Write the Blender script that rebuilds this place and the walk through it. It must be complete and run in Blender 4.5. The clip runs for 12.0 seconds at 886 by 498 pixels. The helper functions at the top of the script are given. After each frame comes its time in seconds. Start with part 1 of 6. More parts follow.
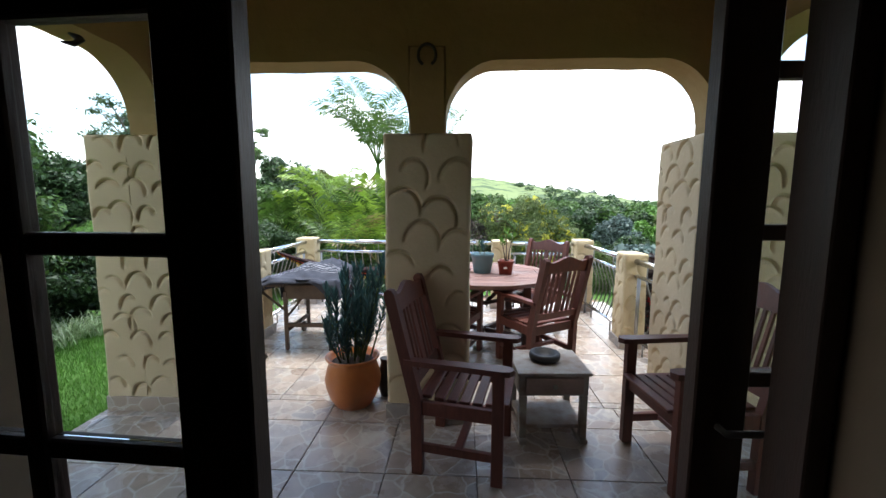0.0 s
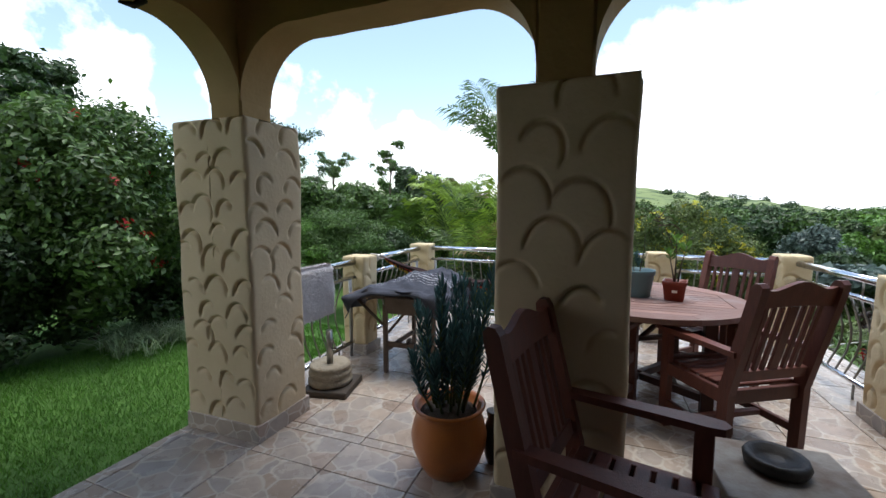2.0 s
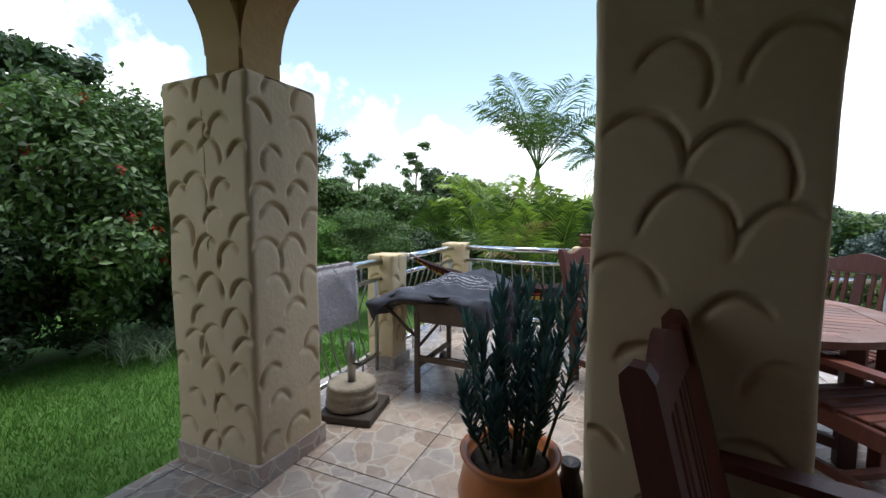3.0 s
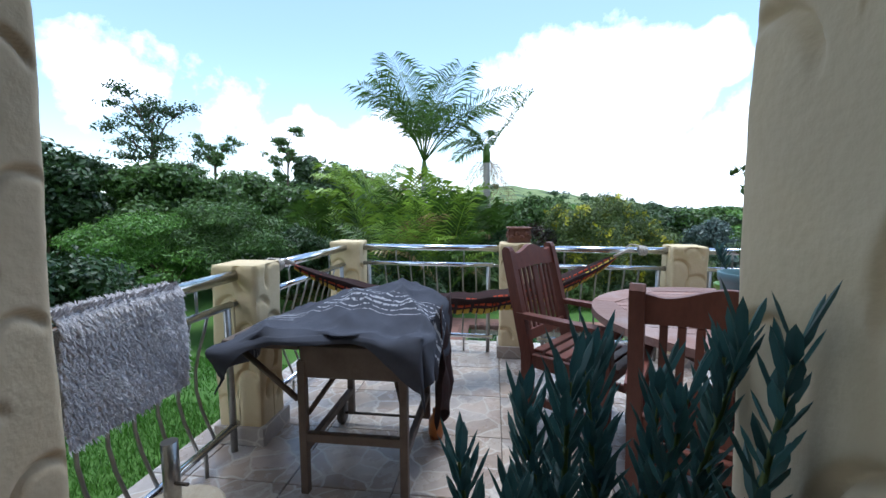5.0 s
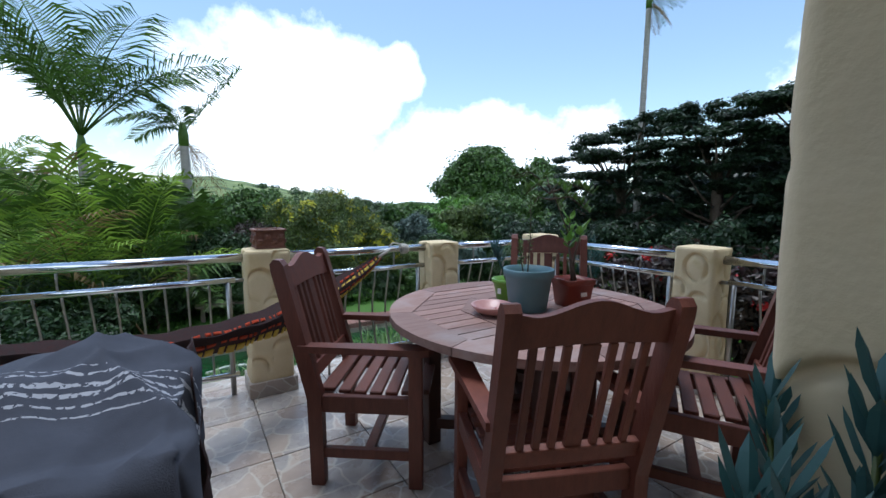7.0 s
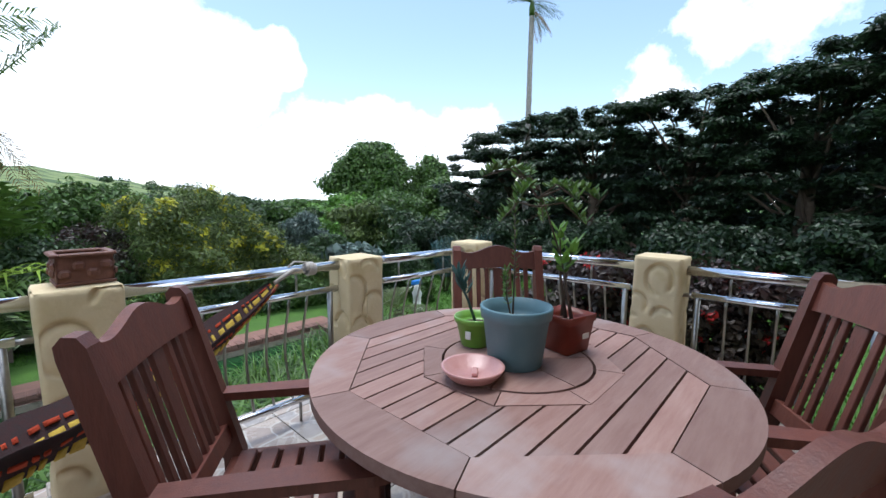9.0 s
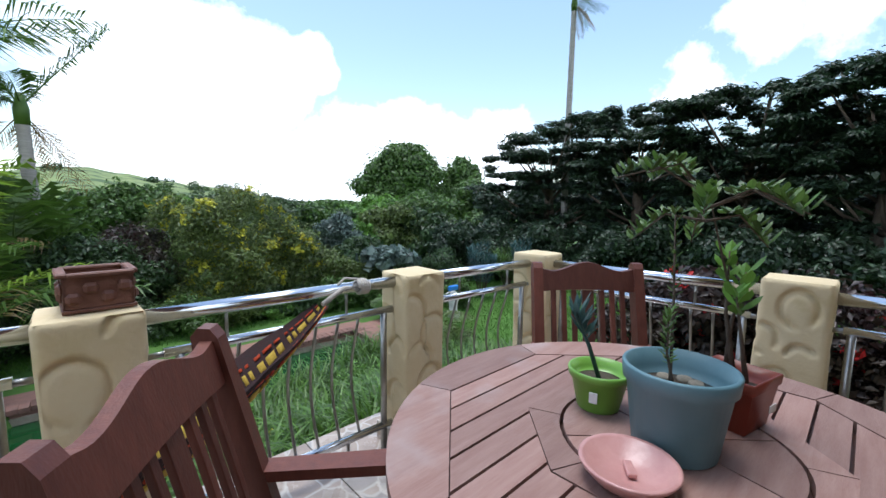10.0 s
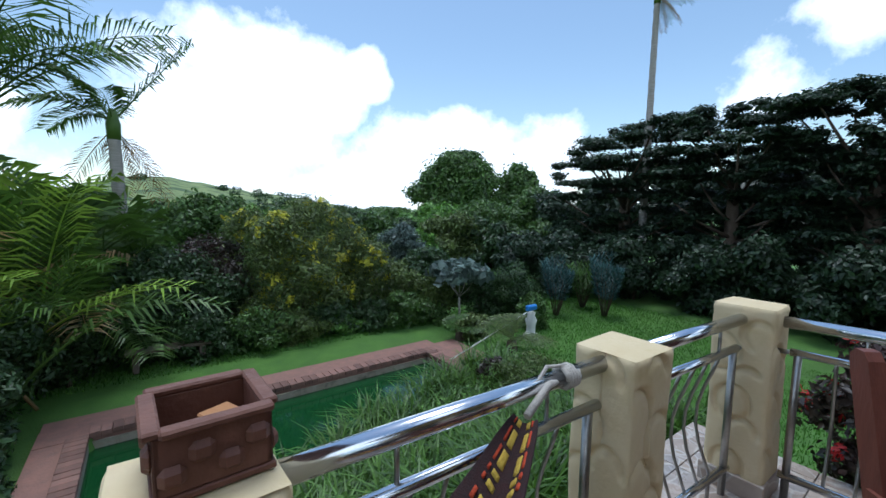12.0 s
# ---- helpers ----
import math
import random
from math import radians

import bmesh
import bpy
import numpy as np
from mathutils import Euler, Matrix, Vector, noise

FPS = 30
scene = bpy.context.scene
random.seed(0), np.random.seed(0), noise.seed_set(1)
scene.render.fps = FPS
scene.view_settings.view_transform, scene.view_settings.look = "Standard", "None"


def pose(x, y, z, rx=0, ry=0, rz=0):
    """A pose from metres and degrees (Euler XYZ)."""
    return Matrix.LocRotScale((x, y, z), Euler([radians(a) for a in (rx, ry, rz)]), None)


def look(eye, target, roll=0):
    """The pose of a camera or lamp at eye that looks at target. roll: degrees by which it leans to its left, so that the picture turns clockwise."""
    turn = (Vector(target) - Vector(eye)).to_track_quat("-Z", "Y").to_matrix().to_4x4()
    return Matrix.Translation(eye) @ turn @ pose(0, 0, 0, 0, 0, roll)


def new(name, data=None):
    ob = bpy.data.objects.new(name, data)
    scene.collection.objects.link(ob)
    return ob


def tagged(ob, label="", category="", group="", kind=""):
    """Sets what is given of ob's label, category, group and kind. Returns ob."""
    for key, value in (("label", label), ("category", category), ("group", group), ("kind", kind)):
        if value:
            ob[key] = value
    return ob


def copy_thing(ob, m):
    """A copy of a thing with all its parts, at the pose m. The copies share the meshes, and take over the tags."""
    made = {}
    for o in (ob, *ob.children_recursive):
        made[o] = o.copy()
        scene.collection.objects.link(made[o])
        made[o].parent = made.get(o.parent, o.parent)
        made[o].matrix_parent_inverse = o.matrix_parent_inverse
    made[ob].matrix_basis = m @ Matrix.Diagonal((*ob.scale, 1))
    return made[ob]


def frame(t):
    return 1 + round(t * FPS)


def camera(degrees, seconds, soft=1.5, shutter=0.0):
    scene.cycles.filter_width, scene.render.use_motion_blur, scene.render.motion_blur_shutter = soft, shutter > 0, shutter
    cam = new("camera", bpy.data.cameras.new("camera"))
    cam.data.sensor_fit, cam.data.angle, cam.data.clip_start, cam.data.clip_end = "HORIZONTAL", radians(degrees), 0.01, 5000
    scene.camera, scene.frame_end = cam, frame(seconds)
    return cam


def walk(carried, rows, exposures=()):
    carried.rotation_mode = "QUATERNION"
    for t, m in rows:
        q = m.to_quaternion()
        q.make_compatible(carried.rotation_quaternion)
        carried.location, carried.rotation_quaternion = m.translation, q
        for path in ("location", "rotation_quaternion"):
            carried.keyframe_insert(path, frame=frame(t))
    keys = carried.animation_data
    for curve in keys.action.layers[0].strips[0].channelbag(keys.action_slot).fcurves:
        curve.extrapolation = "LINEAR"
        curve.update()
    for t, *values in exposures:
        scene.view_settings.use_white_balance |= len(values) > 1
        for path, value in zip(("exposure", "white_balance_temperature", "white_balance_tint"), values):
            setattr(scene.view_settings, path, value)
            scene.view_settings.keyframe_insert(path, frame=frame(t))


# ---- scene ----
cam = camera(95.3, 12.0)
PATH = [
    (0, (-0.065, 0.097, 1.518), (-0.156, 2.08, 1.274), 0.2),
    (0.5, (-0.057, 0.338, 1.49), (-0.234, 2.316, 1.257), 0.2),
    (1, (-0.03, 0.545, 1.487), (-0.365, 2.503, 1.255), 0.1),
    (1.5, (-0.058, 0.764, 1.446), (-0.586, 2.682, 1.236), 0.0),
    (2, (-0.148, 0.971, 1.409), (-0.855, 2.831, 1.214), -0.1),
    (2.5, (-0.275, 1.215, 1.405), (-1.093, 3.029, 1.204), -0.1),
    (2.7, (-0.359, 1.3, 1.359), (-1.178, 3.116, 1.18), -0.0),
    (4.3, (-0.862, 2.083, 1.23), (-1.468, 3.979, 1.044), 0.2),
    (4.5, (-0.91, 2.161, 1.226), (-1.428, 4.084, 1.041), 0.3),
    (5, (-1.009, 2.383, 1.244), (-1.257, 4.358, 1.045), -0.1),
    (5.5, (-1.089, 2.555, 1.238), (-1.004, 4.543, 1.042), -0.1),
    (6, (-1.169, 2.671, 1.247), (-0.722, 4.61, 1.042), 0.0),
    (6.5, (-1.216, 2.81, 1.256), (-0.44, 4.64, 1.037), 0.2),
    (7, (-1.237, 2.943, 1.261), (-0.182, 4.627, 1.037), 0.3),
    (7.5, (-1.219, 3.101, 1.252), (0.047, 4.634, 1.032), 0.3),
    (7.7, (-1.177, 3.193, 1.264), (0.144, 4.676, 1.032), 0.3),
    (9.3, (-0.972, 3.771, 1.303), (0.499, 5.106, 1.069), 0.4),
    (9.5, (-0.939, 3.86, 1.306), (0.507, 5.221, 1.07), 0.6),
    (10, (-0.876, 4.105, 1.32), (0.494, 5.544, 1.09), 0.8),
    (10.5, (-0.838, 4.349, 1.323), (0.439, 5.872, 1.103), 1.0),
    (11, (-0.801, 4.585, 1.379), (0.396, 6.173, 1.162), 1.1),
    (11.5, (-0.844, 4.821, 1.411), (0.333, 6.424, 1.2), 1.1),
    (12, (-0.877, 5.032, 1.432), (0.31, 6.629, 1.23), 0.8),
]
walk(cam, [(t, look(eye, target, roll)) for t, eye, target, roll in PATH],
     exposures=[(0, 1.65, 6150, 9), (1.0, 1.15, 6150, 9), (2.5, 0.83, 6250, 10), (4.5, 0.93, 5700, 9), (5.5, 0.6, 5500, 6), (6.5, 0.45, 5500, 6), (7.5, 0.42, 5750, 8), (9.5, 0.83, 5900, 9), (10.5, 0.58, 5800, 8), (12, 0.2, 5500, 6)])

# ---- world, sun, light ----
SUN_EL, SUN_AZ = radians(79), radians(8)
world = bpy.data.worlds.new("sky")
scene.world = world
world.use_nodes = True
wn, wl = world.node_tree.nodes, world.node_tree.links
wn.clear()


def wnode(kind, **values):
    n = wn.new(kind)
    for k, v in values.items():
        n.inputs[k].default_value = v
    return n


def wmath(op, a, b, clamp=False):
    n = wn.new("ShaderNodeMath")
    n.operation, n.use_clamp = op, clamp
    for i, v in enumerate((a, b)):
        if isinstance(v, (int, float)):
            n.inputs[i].default_value = v
        else:
            wl.new(v, n.inputs[i])
    return n.outputs[0]


sky = wn.new("ShaderNodeTexSky")
sky.sky_type, sky.sun_disc = "NISHITA", False
sky.sun_elevation, sky.sun_rotation = SUN_EL, SUN_AZ
sky.air_density, sky.dust_density, sky.ozone_density = 1.0, 0.6, 1.5
coords = wn.new("ShaderNodeTexCoord")
wnoise = wnode("ShaderNodeTexNoise", Scale=4.2, Detail=7.0, Roughness=0.55)
wl.new(coords.outputs["Generated"], wnoise.inputs["Vector"])
fine = wnode("ShaderNodeTexNoise", Scale=13.0, Detail=6.0, Roughness=0.6)
wl.new(coords.outputs["Generated"], fine.inputs["Vector"])
sep = wn.new("ShaderNodeSeparateXYZ")
wl.new(coords.outputs["Generated"], sep.inputs[0])


def heap(head, elev, size, peak=1.0):
    """A cumulus heap about a heading and an elevation (degrees), as a soft field."""
    h, e = radians(head), radians(elev)
    d = wn.new("ShaderNodeVectorMath")
    d.operation = "DISTANCE"
    d.inputs[1].default_value = (math.sin(h) * math.cos(e), math.cos(h) * math.cos(e), math.sin(e))
    wl.new(coords.outputs["Generated"], d.inputs[0])
    return wmath("SUBTRACT", peak, wmath("DIVIDE", d.outputs["Value"], size))


field = heap(7, 9, 0.19)
for head, elev, size in ((13, 13, 0.185), (19.5, 15, 0.12), (25.3, 17, 0.065), (31, 4, 0.15), (42, 4, 0.165), (50, 6, 0.12), (-26, 8, 0.09),
                          (-15, 7, 0.11), (-62, 10, 0.12),
                         (120, 18, 0.3), (160, 25, 0.35), (200, 20, 0.3), (240, 28, 0.35), (280, 17, 0.3), (180, 60, 0.3)):
    field = wmath("MAXIMUM", field, heap(head, elev, size))
for head, elev, size in ((-34, 12, 0.22), (-46.5, 13, 0.26), (74, 12, 0.24), (80, 19, 0.16), (88, 21, 0.24), (-60, 16, 0.22)):
    field = wmath("MAXIMUM", field, heap(head, elev, size, 0.38))
low = wmath("MULTIPLY", wmath("SUBTRACT", 0.10, sep.outputs["Z"]), 3.0)
field = wmath("MAXIMUM", field, low)
rough_edge = wmath("ADD", wmath("MULTIPLY", wmath("SUBTRACT", wnoise.outputs["Fac"], 0.5), 1.5),
                   wmath("MULTIPLY", wmath("SUBTRACT", fine.outputs["Fac"], 0.5), 0.75))
cover = wmath("MULTIPLY", wmath("ADD", field, rough_edge), 3.2, True)
clouds = wn.new("ShaderNodeMix")
clouds.data_type = "RGBA"
wl.new(cover, clouds.inputs["Factor"])
sky_gain = wn.new("ShaderNodeMix")
sky_gain.data_type, sky_gain.blend_type = "RGBA", "MULTIPLY"
sky_gain.inputs["Factor"].default_value = 1.0
wl.new(sky.outputs["Color"], sky_gain.inputs["A"])
sky_gain.inputs["B"].default_value = (1.50, 1.36, 1.16, 1)
wl.new(sky_gain.outputs["Result"], clouds.inputs["A"])
clouds.inputs["B"].default_value = (11.0, 11.2, 11.6, 1)
back = wnode("ShaderNodeBackground", Strength=0.12)
wl.new(clouds.outputs["Result"], back.inputs["Color"])
wout = wn.new("ShaderNodeOutputWorld")
wl.new(back.outputs[0], wout.inputs[0])

sun = new("sun", bpy.data.lights.new("sun", "SUN"))
sun.data.energy, sun.data.angle, sun.data.color = 1.7, radians(28), (1.0, 0.97, 0.92)
sun.matrix_world = look((0, 0, 0), (-math.sin(SUN_AZ) * math.cos(SUN_EL), -math.cos(SUN_AZ) * math.cos(SUN_EL), -math.sin(SUN_EL)))


# ---- materials ----
def material(name, colour, colour2=None, rough=0.6, metal=0.0, scale=8.0, bump=0.15, bump_scale=40.0, island=0.0, piece=0.0,
             through_light=0.0, coat=0.0, stretch=(1, 1, 1), stain=None, stain_scale=1.2, stain_low=0.55, stain_high=0.75):
    """A procedural surface: two colours mixed by noise at two scales, a stain, fine relief, variation from piece to piece."""
    m = bpy.data.materials.new(name)
    m.use_nodes = True
    n, l = m.node_tree.nodes, m.node_tree.links
    bsdf = n["Principled BSDF"]
    tex = n.new("ShaderNodeTexCoord")
    mp = n.new("ShaderNodeMapping")
    mp.inputs["Scale"].default_value = stretch
    l.new(tex.outputs["Object"], mp.inputs["Vector"])
    a = n.new("ShaderNodeTexNoise")
    a.inputs["Scale"].default_value, a.inputs["Detail"].default_value, a.inputs["Roughness"].default_value = scale, 6, 0.65
    l.new(mp.outputs[0], a.inputs["Vector"])
    ramp = n.new("ShaderNodeValToRGB")
    ramp.color_ramp.elements[0].position, ramp.color_ramp.elements[1].position = 0.3, 0.7
    ramp.color_ramp.elements[0].color = (*colour, 1)
    ramp.color_ramp.elements[1].color = (*(colour2 or [c * 0.8 for c in colour]), 1)
    l.new(a.outputs["Fac"], ramp.inputs["Fac"])
    out = ramp.outputs["Color"]
    if stain:
        s = n.new("ShaderNodeTexNoise")
        s.inputs["Scale"].default_value, s.inputs["Detail"].default_value = stain_scale, 8
        l.new(tex.outputs["Object"], s.inputs["Vector"])
        r2 = n.new("ShaderNodeMapRange")
        r2.inputs["From Min"].default_value, r2.inputs["From Max"].default_value = stain_low, stain_high
        l.new(s.outputs["Fac"], r2.inputs["Value"])
        mx = n.new("ShaderNodeMix")
        mx.data_type = "RGBA"
        l.new(r2.outputs[0], mx.inputs["Factor"])
        l.new(out, mx.inputs["A"])
        mx.inputs["B"].default_value = (*stain, 1)
        out = mx.outputs["Result"]
    if island or piece:
        src = n.new("ShaderNodeNewGeometry").outputs["Random Per Island"] if island else n.new("ShaderNodeObjectInfo").outputs["Random"]
        amount = island or piece
        mr = n.new("ShaderNodeMapRange")
        mr.inputs["To Min"].default_value, mr.inputs["To Max"].default_value = 1 - amount, 1 + amount
        l.new(src, mr.inputs["Value"])
        hs = n.new("ShaderNodeHueSaturation")
        l.new(mr.outputs[0], hs.inputs["Value"])
        l.new(out, hs.inputs["Color"])
        out = hs.outputs["Color"]
    l.new(out, bsdf.inputs["Base Color"])
    bsdf.inputs["Metallic"].default_value, bsdf.inputs["Coat Weight"].default_value = metal, coat
    bsdf.inputs["Coat Roughness"].default_value = 0.15
    rr = n.new("ShaderNodeMapRange")
    rr.inputs["To Min"].default_value, rr.inputs["To Max"].default_value = max(rough - 0.1, 0.03), min(rough + 0.1, 1)
    l.new(a.outputs["Fac"], rr.inputs["Value"])
    l.new(rr.outputs[0], bsdf.inputs["Roughness"])
    if bump:
        b = n.new("ShaderNodeTexNoise")
        b.inputs["Scale"].default_value, b.inputs["Detail"].default_value = bump_scale, 5
        l.new(mp.outputs[0], b.inputs["Vector"])
        bm_node = n.new("ShaderNodeBump")
        bm_node.inputs["Strength"].default_value, bm_node.inputs["Distance"].default_value = bump, 0.02
        l.new(b.outputs["Fac"], bm_node.inputs["Height"])
        l.new(bm_node.outputs[0], bsdf.inputs["Normal"])
    if through_light:
        tr = n.new("ShaderNodeBsdfTranslucent")
        l.new(out, tr.inputs["Color"])
        mix = n.new("ShaderNodeMixShader")
        mix.inputs[0].default_value = through_light
        l.new(bsdf.outputs[0], mix.inputs[1])
        l.new(tr.outputs[0], mix.inputs[2])
        l.new(mix.outputs[0], n["Material Output"].inputs["Surface"])
    return m


def leaf(name, c1, c2, gloss=0.45, vary=0.45):
    return material(name, c1, c2, rough=gloss, scale=1.3, bump=0, island=vary, through_light=0.3)


def paving(name, scale, gloss):
    """Glazed tile printed with crazy paving: irregular brown, grey and buff stones with pale veins."""
    m = material(name, (0.30, 0.235, 0.185), (0.36, 0.30, 0.25), rough=gloss, scale=5, bump=0.03, bump_scale=120, piece=0.10)
    n, l = m.node_tree.nodes, m.node_tree.links
    bsdf = n["Principled BSDF"]
    geo = n.new("ShaderNodeNewGeometry")
    info = n.new("ShaderNodeObjectInfo")
    shift = n.new("ShaderNodeVectorMath")
    shift.operation = "MULTIPLY_ADD"
    l.new(info.outputs["Random"], shift.inputs[0])
    shift.inputs[1].default_value = (17, 23, 5)
    l.new(geo.outputs["Position"], shift.inputs[2])
    warp = n.new("ShaderNodeTexNoise")
    warp.inputs["Scale"].default_value = 6
    l.new(shift.outputs[0], warp.inputs["Vector"])
    wv = n.new("ShaderNodeVectorMath")
    wv.operation = "MULTIPLY_ADD"
    l.new(warp.outputs["Color"], wv.inputs[0])
    wv.inputs[1].default_value = (0.08, 0.08, 0.08)
    l.new(shift.outputs[0], wv.inputs[2])
    cell, edge = n.new("ShaderNodeTexVoronoi"), n.new("ShaderNodeTexVoronoi")
    edge.feature = "DISTANCE_TO_EDGE"
    for v in (cell, edge):
        v.inputs["Scale"].default_value = scale
        l.new(wv.outputs[0], v.inputs["Vector"])
    sepc = n.new("ShaderNodeSeparateColor")
    l.new(cell.outputs["Color"], sepc.inputs[0])
    stones = n.new("ShaderNodeValToRGB")
    cols = [(0.31, 0.245, 0.20), (0.40, 0.32, 0.255), (0.34, 0.31, 0.29), (0.46, 0.38, 0.31), (0.37, 0.29, 0.24)]
    el = stones.color_ramp.elements
    while len(el) < len(cols):
        el.new(0.5)
    for i, c in enumerate(cols):
        el[i].position, el[i].color = i / (len(cols) - 1), (*c, 1)
    l.new(sepc.outputs[0], stones.inputs[0])
    mott = n.new("ShaderNodeTexNoise")
    mott.inputs["Scale"].default_value, mott.inputs["Detail"].default_value = 14, 6
    l.new(geo.outputs["Position"], mott.inputs["Vector"])
    mm = n.new("ShaderNodeMapRange")
    mm.inputs["To Min"].default_value, mm.inputs["To Max"].default_value = 0.72, 1.28
    l.new(mott.outputs["Fac"], mm.inputs["Value"])
    tone = n.new("ShaderNodeHueSaturation")
    l.new(stones.outputs[0], tone.inputs["Color"])
    l.new(mm.outputs[0], tone.inputs["Value"])
    vein = n.new("ShaderNodeMapRange")
    vein.inputs["From Min"].default_value, vein.inputs["From Max"].default_value = 0.012, 0.05
    l.new(edge.outputs["Distance"], vein.inputs["Value"])
    mx = n.new("ShaderNodeMix")
    mx.data_type = "RGBA"
    l.new(vein.outputs[0], mx.inputs["Factor"])
    mx.inputs["A"].default_value = (0.52, 0.47, 0.41, 1)
    l.new(tone.outputs["Color"], mx.inputs["B"])
    l.new(mx.outputs["Result"], bsdf.inputs["Base Color"])
    return m


PLASTER = material("ochre_plaster", (0.56, 0.44, 0.27), (0.63, 0.51, 0.34), rough=0.8, scale=2.5, bump=0.14, bump_scale=45,
                   stain=(0.45, 0.37, 0.26), stain_scale=1.6, stain_low=0.52, stain_high=0.85)
PLASTER_PALE = material("pale_ochre_plaster", (0.72, 0.59, 0.37), (0.64, 0.50, 0.28), rough=0.8, scale=4.0, bump=0.14, bump_scale=60,
                        stain=(0.45, 0.33, 0.08), stain_scale=2.6, stain_low=0.56, stain_high=0.76)
# Ochre plaster with the veranda's shade and warm bounce put into its colour
SHADED_BEAM_PLASTER = material("shaded_beam_plaster", (0.42, 0.28, 0.115), (0.36, 0.24, 0.10), rough=0.85, scale=2.0, bump=0.6, bump_scale=9)
# house walls out of view, darkened so they bounce less light onto the columns
WALL_LOW_BOUNCE = material("low_bounce_wall_paint", (0.24, 0.17, 0.11), (0.20, 0.14, 0.09), rough=0.9, scale=1.5, bump=0.05)
TILE = paving("crazy_paving_tile", 6.5, 0.27)
SKIRT = paving("crazy_paving_skirting", 8.0, 0.45)
GROUT = material("grout", (0.16, 0.13, 0.11), rough=0.95, scale=30, bump=0.2, bump_scale=200)
DOORWOOD = material("dark_door_timber", (0.035, 0.016, 0.010), (0.055, 0.025, 0.015), rough=0.5, scale=6, stretch=(8, 8, 1), bump=0.1, bump_scale=30)
WOOD = material("red_stained_hardwood", (0.098, 0.026, 0.016), (0.152, 0.046, 0.028), rough=0.52, scale=9, stretch=(5, 5, 1), bump=0.12, bump_scale=40, piece=0.25)
WOOD_TABLE = material("weathered_table_timber", (0.225, 0.115, 0.09), (0.315, 0.195, 0.16), rough=0.66, scale=5, stretch=(1, 7, 7), bump=0.15, bump_scale=30, piece=0.22,
                      stain=(0.34, 0.27, 0.25), stain_scale=3.5)
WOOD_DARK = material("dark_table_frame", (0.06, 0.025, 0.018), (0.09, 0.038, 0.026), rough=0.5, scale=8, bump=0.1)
CRATE = material("worn_white_paint", (0.42, 0.39, 0.35), (0.30, 0.25, 0.20), rough=0.7, scale=11, bump=0.2, stain=(0.20, 0.13, 0.09), stain_scale=5, stain_low=0.5, stain_high=0.68)
CRATE_FRONT = material("faded_pink_paint", (0.36, 0.25, 0.21), (0.25, 0.17, 0.14), rough=0.7, scale=9, bump=0.2)
STEEL = material("polished_steel", (0.72, 0.74, 0.77), (0.66, 0.68, 0.72), rough=0.17, metal=1.0, scale=30, bump=0.0)
STEEL_DULL = material("brushed_steel", (0.40, 0.39, 0.37), (0.30, 0.29, 0.27), rough=0.35, metal=1.0, scale=25, bump=0.05)
IRON = material("dark_iron", (0.05, 0.045, 0.04), (0.09, 0.07, 0.055), rough=0.6, metal=0.4, scale=20, bump=0.2)
RUSTY = material("weathered_frame_timber", (0.10, 0.075, 0.06), (0.16, 0.12, 0.095), rough=0.75, scale=12, bump=0.2)
CHARCOAL_CLOTH = material("charcoal_blanket", (0.044, 0.048, 0.066), (0.064, 0.069, 0.09), rough=0.95, scale=10, bump=0.3, bump_scale=350)


def stripe_cloth(m):
    """White woven stripes across the blanket, wavering with its folds."""
    n, l = m.node_tree.nodes, m.node_tree.links
    bsdf = n["Principled BSDF"]
    old = bsdf.inputs["Base Color"].links[0].from_socket
    uv = n.new("ShaderNodeAttribute")
    uv.attribute_name = "sheet"
    sp = n.new("ShaderNodeSeparateXYZ")
    l.new(uv.outputs["Vector"], sp.inputs[0])
    ns = n.new("ShaderNodeTexNoise")
    ns.inputs["Scale"].default_value, ns.inputs["Detail"].default_value = 9, 3
    l.new(uv.outputs["Vector"], ns.inputs["Vector"])

    def op(kind, a, b):
        k = n.new("ShaderNodeMath")
        k.operation = kind
        for i, v in enumerate((a, b)):
            if isinstance(v, (int, float)):
                k.inputs[i].default_value = v
            else:
                l.new(v, k.inputs[i])
        return k.outputs[0]
    y = op("ADD", sp.outputs["Y"], op("MULTIPLY", op("SUBTRACT", ns.outputs["Fac"], 0.5), 0.05))
    mask = None
    for at, half in ((-0.115, 0.0025), (-0.085, 0.004), (-0.05, 0.0065), (-0.022, 0.0065), (0.012, 0.0045), (0.04, 0.0025)):
        one = op("LESS_THAN", op("ABSOLUTE", op("SUBTRACT", y, at), 0), half)
        mask = one if mask is None else op("MAXIMUM", mask, one)
    fleck = n.new("ShaderNodeTexNoise")
    fleck.inputs["Scale"].default_value = 70
    l.new(uv.outputs["Vector"], fleck.inputs["Vector"])
    mask = op("MULTIPLY", mask, op("GREATER_THAN", fleck.outputs["Fac"], 0.46))
    mx = n.new("ShaderNodeMix")
    mx.data_type = "RGBA"
    l.new(op("MULTIPLY", mask, 0.72), mx.inputs["Factor"])
    l.new(old, mx.inputs["A"])
    mx.inputs["B"].default_value = (0.50, 0.51, 0.55, 1)
    l.new(mx.outputs["Result"], bsdf.inputs["Base Color"])


